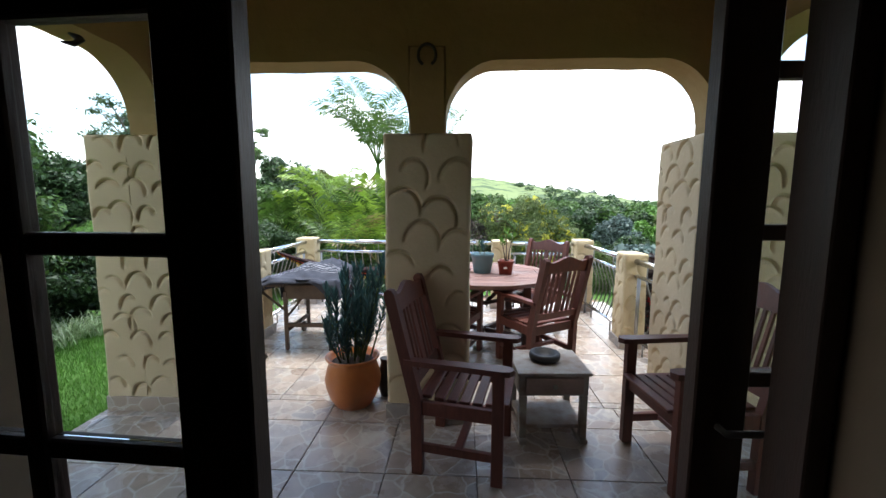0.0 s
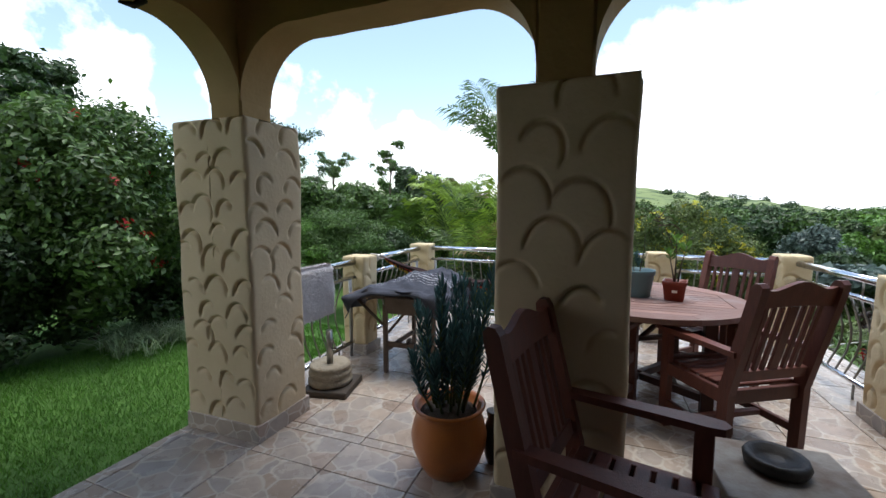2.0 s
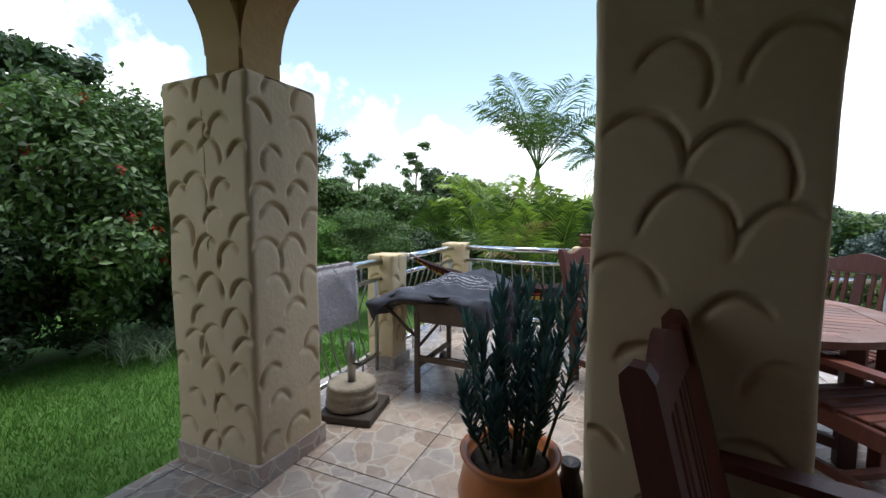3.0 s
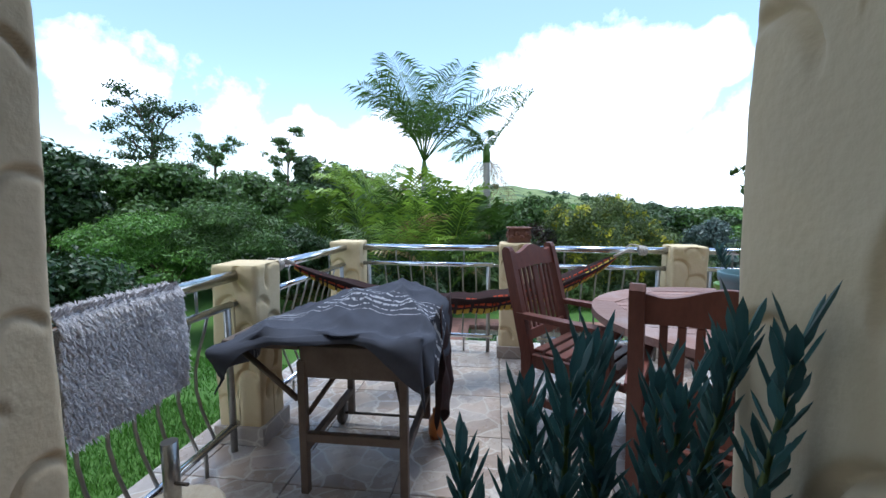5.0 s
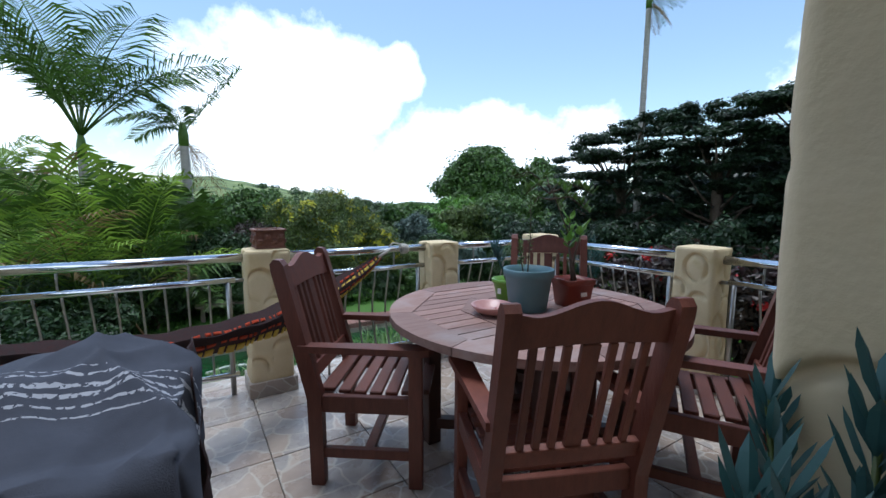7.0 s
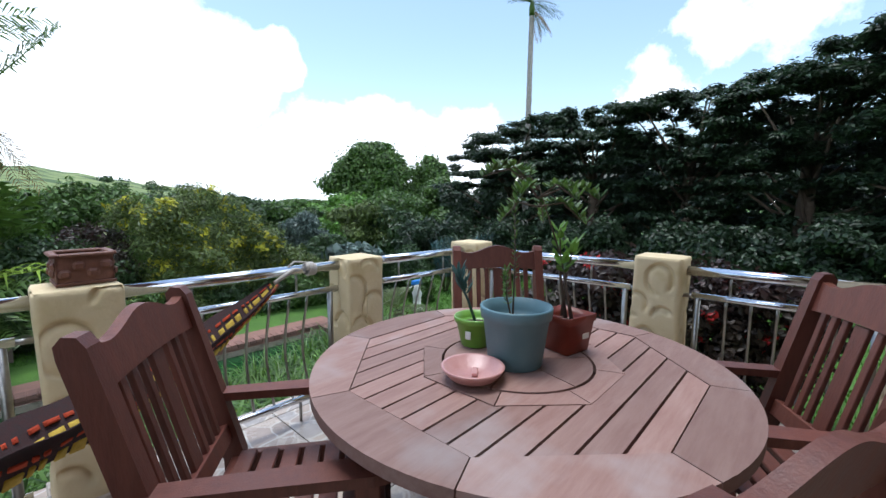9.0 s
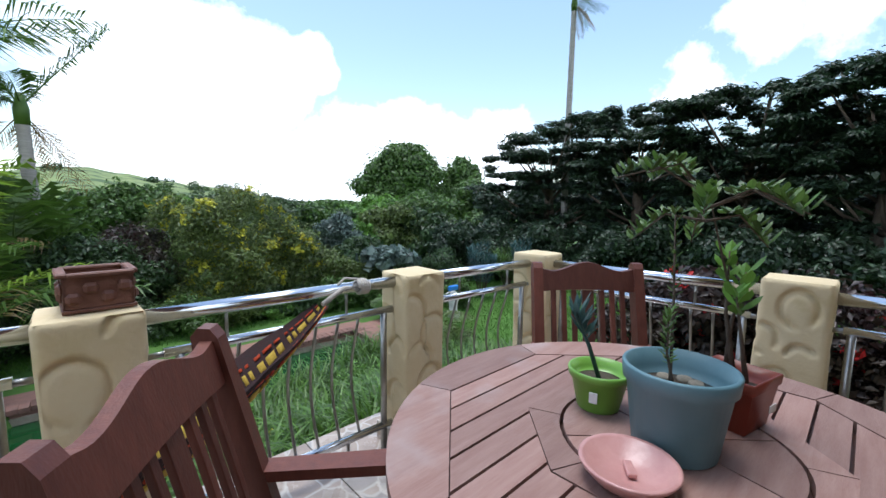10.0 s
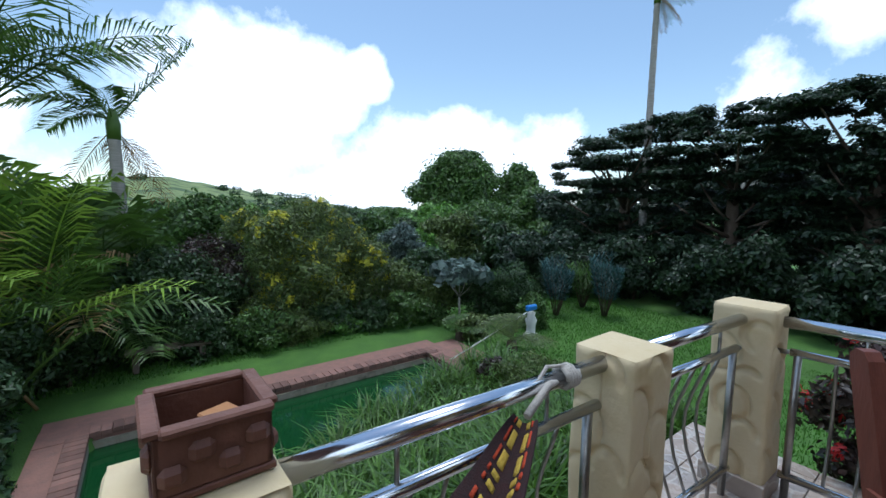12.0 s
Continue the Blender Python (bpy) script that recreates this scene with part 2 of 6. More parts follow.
stripe_cloth(CHARCOAL_CLOTH)
RUG = material("grey_shag", (0.62, 0.59, 0.60), (0.52, 0.49, 0.50), rough=1.0, scale=30, bump=0.5, bump_scale=150, island=0.25)
TERRACOTTA = material("orange_glazed_clay", (0.50, 0.17, 0.04), (0.42, 0.13, 0.035), rough=0.33, scale=5, bump=0.05, stain=(0.30, 0.12, 0.05), stain_scale=4)
SOIL = material("soil", (0.06, 0.045, 0.03), (0.11, 0.085, 0.06), rough=1, scale=40, bump=0.8, bump_scale=90)
BLACK_CLAY = material("black_clay", (0.02, 0.018, 0.016), (0.035, 0.03, 0.027), rough=0.5, scale=20, bump=0.2)
BLUE_POT = material("faded_teal_plastic", (0.10, 0.20, 0.235), (0.14, 0.24, 0.27), rough=0.5, scale=6, bump=0.05)
GREEN_POT = material("lime_plastic", (0.16, 0.34, 0.045), (0.19, 0.38, 0.06), rough=0.35, scale=6, bump=0)
RED_POT = material("brick_red_plastic", (0.24, 0.045, 0.025), (0.19, 0.035, 0.02), rough=0.4, scale=6, bump=0.03)
PINK_CLAY = material("pink_glazed_clay", (0.46, 0.22, 0.20), (0.55, 0.30, 0.27), rough=0.3, scale=14, bump=0.1)
CARVED = material("carved_red_brown_wood", (0.13, 0.05, 0.03), (0.20, 0.085, 0.055), rough=0.6, scale=10, bump=0.25)
TAN = material("tan_cork", (0.42, 0.19, 0.07), (0.48, 0.24, 0.10), rough=0.7, scale=20)
CEMENT = material("weathered_cement", (0.26, 0.22, 0.16), (0.36, 0.32, 0.25), rough=0.95, scale=9, bump=0.5, bump_scale=40, stain=(0.12, 0.10, 0.07), stain_scale=6)
BRICK = material("pool_brick", (0.24, 0.12, 0.09), (0.17, 0.10, 0.08), rough=0.85, scale=7, bump=0.3, piece=0.3)
HAM_DARK = material("black_maroon_weave", (0.018, 0.010, 0.010), (0.04, 0.012, 0.012), rough=0.9, scale=60, bump=0.4, bump_scale=250)
HAM_YELLOW = material("yellow_weave", (0.62, 0.44, 0.06), (0.50, 0.34, 0.05), rough=0.9, scale=60, bump=0.4, bump_scale=250)
HAM_ORANGE = material("orange_red_weave", (0.52, 0.075, 0.02), (0.46, 0.05, 0.02), rough=0.9, scale=60, bump=0.4, bump_scale=250)
ROPE = material("pale_rope", (0.55, 0.51, 0.45), (0.42, 0.38, 0.33), rough=0.95, scale=60, bump=0.4, bump_scale=200)
BARK = material("brown_bark", (0.085, 0.06, 0.042), (0.13, 0.10, 0.075), rough=0.95, scale=6, bump=0.7, bump_scale=20)
PALM_BARK = material("grey_ringed_palm_bark", (0.25, 0.23, 0.20), (0.38, 0.36, 0.33), rough=0.9, scale=3, stretch=(1, 1, 9), bump=0.5, bump_scale=6)
GRASS_SOIL = material("lawn_ground", (0.055, 0.13, 0.018), (0.085, 0.185, 0.026), rough=0.95, scale=3.0, bump=0.6, bump_scale=40, stain=(0.05, 0.09, 0.02), stain_scale=0.35)
HILL_GRASS = material("pale_hill_grass", (0.22, 0.27, 0.09), (0.15, 0.20, 0.075), rough=1, scale=0.03, bump=0, stain=(0.06, 0.10, 0.035), stain_scale=0.05, stain_low=0.5, stain_high=0.6)
WHITE_PAINT = material("white_paint", (0.75, 0.74, 0.70), (0.68, 0.67, 0.63), rough=0.6, scale=10, bump=0.1)
BLUE_PLASTIC = material("blue_plastic", (0.04, 0.20, 0.60), (0.05, 0.24, 0.65), rough=0.4, scale=10, bump=0)
L_MID = leaf("mid_green_leaves", (0.062, 0.125, 0.025), (0.10, 0.18, 0.038))
L_DARK = leaf("dark_green_leaves", (0.032, 0.070, 0.022), (0.056, 0.102, 0.031))
# near-black leaf green: the wood's deep shade is put into the colour
L_DEEP_SHADE = leaf("deep_shade_leaves", (0.020, 0.042, 0.020), (0.036, 0.066, 0.028), vary=0.5)
L_BRIGHT = leaf("bright_green_leaves", (0.10, 0.22, 0.030), (0.15, 0.29, 0.05))
L_PALM = leaf("palm_leaves", (0.055, 0.115, 0.018), (0.10, 0.18, 0.028), vary=0.35)
L_PALM_LIGHT = leaf("yellow_green_palm_leaves", (0.22, 0.35, 0.035), (0.29, 0.43, 0.06), vary=0.35)
L_DRY = leaf("dry_palm_leaves", (0.28, 0.20, 0.08), (0.22, 0.14, 0.06))
L_YELLOW = leaf("yellow_flowering_tips", (0.55, 0.50, 0.03), (0.40, 0.42, 0.04))
L_OLIVE = leaf("olive_green_leaves", (0.095, 0.14, 0.035), (0.14, 0.19, 0.05))
L_BLUE = leaf("blue_grey_leaves", (0.10, 0.15, 0.13), (0.15, 0.20, 0.17))
L_SUCC = leaf("blue_green_succulent_leaves", (0.034, 0.088, 0.085), (0.060, 0.125, 0.118), gloss=0.4, vary=0.3)
L_MAROON = leaf("maroon_leaves", (0.055, 0.022, 0.026), (0.045, 0.05, 0.025), vary=0.5)
L_BROWN = leaf("russet_leaves", (0.15, 0.12, 0.04), (0.10, 0.12, 0.035))
RED_PETAL = leaf("red_petals", (0.62, 0.03, 0.025), (0.50, 0.02, 0.03), vary=0.2)
WHITE_PETAL = leaf("white_petals", (0.75, 0.75, 0.70), (0.68, 0.68, 0.62), vary=0.1)

GLASS = bpy.data.materials.new("window_glass")
GLASS.use_nodes = True
gl = GLASS.node_tree
gl.nodes["Principled BSDF"].inputs["Transmission Weight"].default_value = 1.0
gl.nodes["Principled BSDF"].inputs["Roughness"].default_value = 0.0
gl.nodes["Principled BSDF"].inputs["IOR"].default_value = 1.45
gl.nodes["Principled BSDF"].inputs["Base Color"].default_value = (0.93, 0.96, 0.95, 1)
WATER = bpy.data.materials.new("green_pool_water")
WATER.use_nodes = True
wt = WATER.node_tree
wb = wt.nodes["Principled BSDF"]
wb.inputs["Base Color"].default_value, wb.inputs["Roughness"].default_value = (0.010, 0.055, 0.016, 1), 0.06
rip = wt.nodes.new("ShaderNodeTexNoise")
rip.inputs["Scale"].default_value = 3.0
rb = wt.nodes.new("ShaderNodeBump")
rb.inputs["Strength"].default_value = 0.06
wt.links.new(rip.outputs["Fac"], rb.inputs["Height"])
wt.links.new(rb.outputs[0], wb.inputs["Normal"])


# ---- building helpers ----
def as_object(name, bm, mat, smooth=False):
    me = bpy.data.meshes.new(name)
    bm.to_mesh(me)
    bm.free()
    for m in (mat if isinstance(mat, (list, tuple)) else [mat]):
        me.materials.append(m)
    if smooth:
        me.shade_smooth()
    return new(name, me)


def part(name, bm, mat, parent, label="", smooth=False):
    ob = as_object(name, bm, mat, smooth)
    ob.parent = parent
    if label:
        ob["label"] = label
    return ob


def thing(name, at, label, category, group="", kind=""):
    ob = new(name)
    ob.empty_display_size = 0.1
    ob.matrix_basis = at
    return tagged(ob, label, category, group, kind)


def box(bm, c, s, rot=None, bevel=0.0):
    made = bmesh.ops.create_cube(bm, size=1.0)["verts"]
    bmesh.ops.scale(bm, vec=s, verts=made)
    if bevel:
        edges = list({e for v in made for e in v.link_edges})
        made = list({v for f in bmesh.ops.bevel(bm, geom=edges, offset=bevel, segments=1, affect="EDGES", profile=0.5)["faces"] for v in f.verts} |
                    {v for v in made if v.is_valid})
    if rot is not None:
        bmesh.ops.rotate(bm, verts=made, cent=(0, 0, 0), matrix=rot)
    bmesh.ops.translate(bm, vec=c, verts=made)
    return made


def boxed(c, s, rot=None, bevel=0.0):
    bm = bmesh.new()
    box(bm, c, s, rot, bevel)
    return bm


def tube(bm, pts, r, n=10, caps=True):
    """A round bar along points; r is one radius or one for each point."""
    pts = [Vector(p) for p in pts]
    rad = r if isinstance(r, (list, tuple)) else [r] * len(pts)
    rings, side = [], None
    for i, p in enumerate(pts):
        d = (pts[min(i + 1, len(pts) - 1)] - pts[max(i - 1, 0)]).normalized()
        if side is None:
            side = d.orthogonal().normalized()
        side = (side - d * side.dot(d)).normalized()
        other = d.cross(side)
        rings.append([bm.verts.new(p + (side * math.cos(a) + other * math.sin(a)) * rad[i]) for a in (2 * math.pi * k / n for k in range(n))])
    for a, b in zip(rings, rings[1:]):
        for k in range(n):
            f = bm.faces.new((a[k], a[(k + 1) % n], b[(k + 1) % n], b[k]))
            f.smooth = True
    if caps:
        bm.faces.new(rings[0][::-1])
        bm.faces.new(rings[-1])
    return bm


def tubed(pts, r, n=10):
    return tube(bmesh.new(), pts, r, n)


def lathe(profile, n=40, bm=None):
    bm = bm or bmesh.new()
    rings = [[bm.verts.new((r * math.cos(2 * math.pi * k / n), r * math.sin(2 * math.pi * k / n), z)) for k in range(n)] for r, z in profile]
    for a, b in zip(rings, rings[1:]):
        for k in range(n):
            f = bm.faces.new((a[k], a[(k + 1) % n], b[(k + 1) % n], b[k]))
            f.smooth = True
    bm.faces.new(rings[0][::-1])
    bm.faces.new(rings[-1])
    return bm


def slab(outline, z0, z1, bm=None):
    """A flat plate from a plan outline."""
    bm = bm or bmesh.new()
    lo = [bm.verts.new((x, y, z0)) for x, y in outline]
    hi = [bm.verts.new((x, y, z1)) for x, y in outline]
    bm.faces.new(lo[::-1])
    bm.faces.new(hi)
    for i in range(len(lo)):
        j = (i + 1) % len(lo)
        bm.faces.new((lo[i], lo[j], hi[j], hi[i]))
    return bm


def mesh_of(name, verts, faces, mat, smooth=False):
    me = bpy.data.meshes.new(name)
    me.from_pydata([tuple(v) for v in verts], [], faces)
    for m in (mat if isinstance(mat, (list, tuple)) else [mat]):
        me.materials.append(m)
    if smooth:
        me.shade_smooth()
    return new(name, me)


# ---- ground, terrace, house ----
def rise(a, b, v):
    t = min(max((v - a) / (b - a), 0), 1)
    return t * t * (3 - 2 * t)


def ground_z(x, y):
    front = rise(4.6, 9.2, y + 0.35 * max(0, abs(x) - 2.5) * (1 if x > 0 else -0.4))
    far_out = math.hypot(x, y - 4)
    return -0.2 - 1.3 * front - 3.0 * rise(18, 70, far_out) - 6 * rise(70, 400, far_out) + 0.03 * math.sin(1.7 * x + 0.6) * math.cos(1.3 * y)


POOL = (-1.55, 3.50, 8.3, 11.42)
axis = [math.sinh(i / 70 * 7.2) * 2.6 for i in range(-70, 71)]
gv, gf = [], []
for j, b in enumerate(axis):
    for i, a in enumerate(axis):
        x, y = a, b + 8
        z = ground_z(x, y)
        if POOL[0] < x < POOL[1] and POOL[2] < y < POOL[3]:
            z = -2.6
        gv.append((x, y, z))
n = len(axis)
for j in range(n - 1):
    for i in range(n - 1):
        k = j * n + i
        gf.append((k, k + 1, k + n + 1, k + n))
ground = tagged(mesh_of("ground", gv, gf, GRASS_SOIL, True), "sloping mown green lawn round the house", "ground", kind="structure")

X0, X1, Y0, Y1 = -2.62, 2.08, 0.62, 6.12     # terrace slab
floor = as_object("floor", boxed(((X0 + X1) / 2, (Y0 + Y1) / 2 - 2.2, -0.085), (X1 - X0, Y1 - Y0 + 4.4, 0.15)), GROUT)
tagged(floor, "terrace floor of glossy crazy-paving tiles with dark joints", "floor", kind="structure")
plinth = as_object("terrace_wall", boxed(((X0 + X1) / 2, 3.2, -1.2), (X1 - X0 - 0.06, 5.8, 2.05)), PLASTER)
tagged(plinth, "plastered retaining wall under the terrace", "wall", kind="structure")


def arcs_for(seed, w, h, big, z0=0.16, rings=0.0):
    """Scallops pressed in plaster: centre, radius, from and to angle, depth; one list for a face."""
    rnd = random.Random(seed)
    out, z, row = [], z0, 0
    while z < h - 0.06:
        count = max(1, round(w / (2.35 * big)))
        for k in range(count):
            u = (k + 0.5 + rnd.uniform(-0.2, 0.2) + (0.22 if row % 2 else -0.22)) * w / count
            r = big * rnd.uniform(0.62, 0.98)
            lean = rnd.uniform(-38, 38)
            half = rnd.uniform(150, 172) if rnd.random() < rings else rnd.uniform(58, 108)
            if 0.03 < u < w - 0.03:
                out.append((u, z + rnd.uniform(-0.035, 0.035), r, radians(90 + lean - half), radians(90 + lean + half), rnd.uniform(0.65, 1.0)))
        z += big * rnd.uniform(1.35, 1.7)
        row += 1
    return out


def groove(u, v, arcs, depth, width, w):
    """A pressed line along each arc, sharp above and easing out below."""
    d = np.zeros_like(u)
    for cu, cv, r, a0, a1, deep in arcs:
        du, dv = u - cu, v - cv
        rad = np.hypot(du, dv * 0.82)
        ang = np.arctan2(dv, du)
        mid, half = (a0 + a1) / 2, (a1 - a0) / 2
        off = np.abs((ang - mid + np.pi) % (2 * np.pi) - np.pi)
        taper = np.clip((half - off) / 0.55, 0, 1)
        x = (rad - r) / width
        prof = np.where(x > 0, np.exp(-(x * 1.25) ** 2), np.exp(-(x * 0.62) ** 2))
        d = np.maximum(d, deep * depth * prof * taper)
    return d * np.clip(np.minimum(u, w - u) / 0.03, 0, 1)


def plaster_pier(name, x, y, w, dpt, h, step, big, mat, label, category, seed, group="", wobble=0.008, depth=0.026, width=0.0088, flare=0.0):
    """A rounded, hand-plastered rectangular pier with scallops pressed into its four sides."""
    verts, faces = [], []
    rr = 0.030
    nz = max(2, int(h / step))
    sides = ((w, lambda u: (u - w / 2, -dpt / 2), (0, -1)), (dpt, lambda u: (w / 2, u - dpt / 2), (1, 0)),
             (w, lambda u: (w / 2 - u, dpt / 2), (0, 1)), (dpt, lambda u: (-w / 2, dpt / 2 - u), (-1, 0)))
    for s, (length, place, nrm) in enumerate(sides):
        nu = max(2, int(length / step))
        us, vs = np.linspace(0, length, nu + 1), np.linspace(0, h, nz + 1)
        U, V = np.meshgrid(us, vs)
        G = groove(U, V, arcs_for(seed * 7 + s, length, h, big, 0.16, 0.6 if category == "post" else 0.0), depth, width, length)
        base = len(verts)
        for j in range(nz + 1):
            for i in range(nu + 1):
                px, py = place(us[i])
                p = Vector((px, py, vs[j]))
                q = Vector((min(max(px, rr - w / 2), w / 2 - rr), min(max(py, rr - dpt / 2), dpt / 2 - rr), min(p.z, h - rr)))
                p = q + (p - q).normalized() * rr
                g = float(G[j, i])
                wob = noise.noise(Vector((px * 3 + seed, py * 3, vs[j] * 2.2))) * wobble + noise.noise(Vector((px * 14, py * 14 + seed, vs[j] * 14))) * wobble * 0.08
                p.x += flare * (px / (w / 2)) * (vs[j] / h) ** 1.5
                p.x += -nrm[0] * g + wob * (1 if px > 0 else -1)
                p.y += -nrm[1] * g + wob * (1 if py > 0 else -1)
                verts.append(p)
        for j in range(nz):
            for i in range(nu):
                k = base + j * (nu + 1) + i
                faces.append((k, k + 1, k + nu + 2, k + nu + 1))
    top = len(verts)
    m = 8
    for j in range(m + 1):
        for i in range(m + 1):
            a, b = 2 * i / m - 1, 2 * j / m - 1
            px, py = a * (w / 2 - 0.0085 + flare), b * (dpt / 2 - 0.0085)
            wob = noise.noise(Vector((a * w * 1.5 + seed, b * dpt * 1.5, h * 2.2))) * wobble
            crown = 0.0075 * (1 - max(abs(a), abs(b)) ** 3)
            verts.append(Vector((px + wob * a, py + wob * b, h - 0.0088 + crown + 0.005 * noise.noise(Vector((px * 9, py * 9, seed))) * (1 - max(abs(a), abs(b)) ** 4))))
    for j in range(m):
        for i in range(m):
            k = top + j * (m + 1) + i
            faces.append((k, k + 1, k + m + 2, k + m + 1))
    ob = mesh_of(name, verts, faces, mat, True)
    ob.location = (x, y, 0)
    return tagged(ob, label, category, group)


SKIRTS = []
NECKS = (-2.155, -0.291, 1.617)
COLS = ((-2.302, 2.962, 0.585, 0.455), (-0.291, 2.945, 0.57, 0.425), (1.735, 3.03, 0.585, 0.58))
for k, (cx, cy, cw, cd) in enumerate(COLS):
    col = plaster_pier("column", cx, cy, cw, cd, 1.945, 0.0075, 0.098 if k != 1 else 0.135, PLASTER,
                       "square ochre plaster column pressed with scallop marks", "column", 11 + k, "veranda columns", 0.012, depth=0.027, width=0.0078, flare=0.004)
    col["kind"] = "structure"
    sk = boxed((0, 0, 0.055), (cw + 0.012, cd + 0.012, 0.11), bevel=0.004)
    SKIRTS.append(part("skirting", sk, SKIRT, col, "stone-patterned tile skirting"))
    neck = boxed((NECKS[k] - cx, 2.865 - cy, 2.2), (0.235, 0.235, 0.55), bevel=0.012)
    part("neck", neck, SHADED_BEAM_PLASTER, col, "narrow plaster neck under the arches")


def arch_wall(name, a, b, fixed0, fixed1, along, z_top, label):
    """A plaster wall over one bay; its underside is flat with rounded ends that spring from the necks."""
    verts, faces = [], []
    r, crown, nseg = 0.36, 2.385, 64
    pts = [(a + (b - a) * (0.5 - 0.5 * math.cos(math.pi * i / nseg))) for i in range(nseg + 1)]
    nz = 10
    for s in pts:
        d = min(s - a, b - s)
        z0 = crown if d > r else crown - (r - math.sqrt(max(r * r - (r - d) ** 2, 0)))
        z0 += 0.007 * noise.noise(Vector((s * 5, 1.7 + a, 0)))
        for fx in (fixed0, fixed1):
            for j in range(nz + 1):
                z = z0 + (z_top - z0) * j / nz
                bump_out = 0.012 * noise.noise(Vector((s * 2.4, z * 5.5, fx * 3))) * (1 if fx == fixed1 else -1)
                c = fx + (bump_out if 0 < j else 0)
                verts.append((s, c, z) if along == "x" else (c, s, z))
    row = 2 * (nz + 1)
    for i in range(nseg):
        p, q = i * row, (i + 1) * row
        for j in range(nz):
            faces.append((p + j, q + j, q + j + 1, p + j + 1))
            faces.append((p + nz + 1 + j, p + nz + 2 + j, q + nz + 2 + j, q + nz + 1 + j))
        faces.append((p, p + nz + 1, q + nz + 1, q))
    return tagged(mesh_of(name, verts, faces, SHADED_BEAM_PLASTER, False), label, "beam", kind="structure")


for a, b in zip(NECKS, NECKS[1:]):
    arch_wall("arch_beam", a + 0.1175, b - 0.1175, 2.75, 2.98, "x", 3.06, "rough ochre plaster beam with round-cornered arch")
for x in NECKS:
    ob = as_object("arch_beam", boxed((x, 2.865, 2.765), (0.235, 0.232, 0.59)), SHADED_BEAM_PLASTER)
    tagged(ob, "plaster beam over the column neck", "beam", kind="structure")
for x in (NECKS[0], NECKS[2]):
    arch_wall("arch_beam", 1.0 if x < 0 else 1.28, 2.75, x - 0.1175, x + 0.1175, "y", 3.06, "rough ochre plaster side beam with round-cornered arch")
ceiling = as_object("ceiling", boxed((-0.25, 1.9, 3.12), (4.9, 2.6, 0.1)), SHADED_BEAM_PLASTER)
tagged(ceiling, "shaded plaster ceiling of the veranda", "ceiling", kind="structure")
roof = as_object("roof", boxed((-0.25, -0.6, 3.27), (7.2, 8.3, 0.18)), IRON)
tagged(roof, "flat dark roof over house and veranda", "roof", kind="structure")

# the house: one room behind the veranda, its front wall pierced by a double door
OX0, OX1 = -1.14, 1.11
# the room's shell is unseen; its dark colour holds down light in the veranda
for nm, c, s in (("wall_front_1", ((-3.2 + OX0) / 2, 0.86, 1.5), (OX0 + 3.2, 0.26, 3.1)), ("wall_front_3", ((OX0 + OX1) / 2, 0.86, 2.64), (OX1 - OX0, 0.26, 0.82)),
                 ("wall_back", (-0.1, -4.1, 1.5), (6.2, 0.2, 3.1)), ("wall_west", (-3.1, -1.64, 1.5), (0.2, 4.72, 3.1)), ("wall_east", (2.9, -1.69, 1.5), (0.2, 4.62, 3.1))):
    tagged(as_object(nm, boxed(c, s), WALL_LOW_BOUNCE), "plain house wall, dark to bounce little light", "wall", kind="structure")
tagged(as_object("wall_front_2", slab([(0.60, 0.63), (3.0, 0.63), (3.0, 1.27), (1.22, 1.27), (1.22, 0.93), (0.60, 0.93)], -0.05, 3.05), WALL_LOW_BOUNCE), "house wall with a deep reveal beside the door", "wall", kind="structure")
tagged(as_object("room_ceiling", boxed((-0.1, -1.64, 2.75), (5.8, 4.72, 0.1)), WALL_LOW_BOUNCE), "plain room ceiling", "ceiling", kind="structure")
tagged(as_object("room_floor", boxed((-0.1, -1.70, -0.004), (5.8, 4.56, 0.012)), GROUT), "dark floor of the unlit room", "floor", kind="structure")


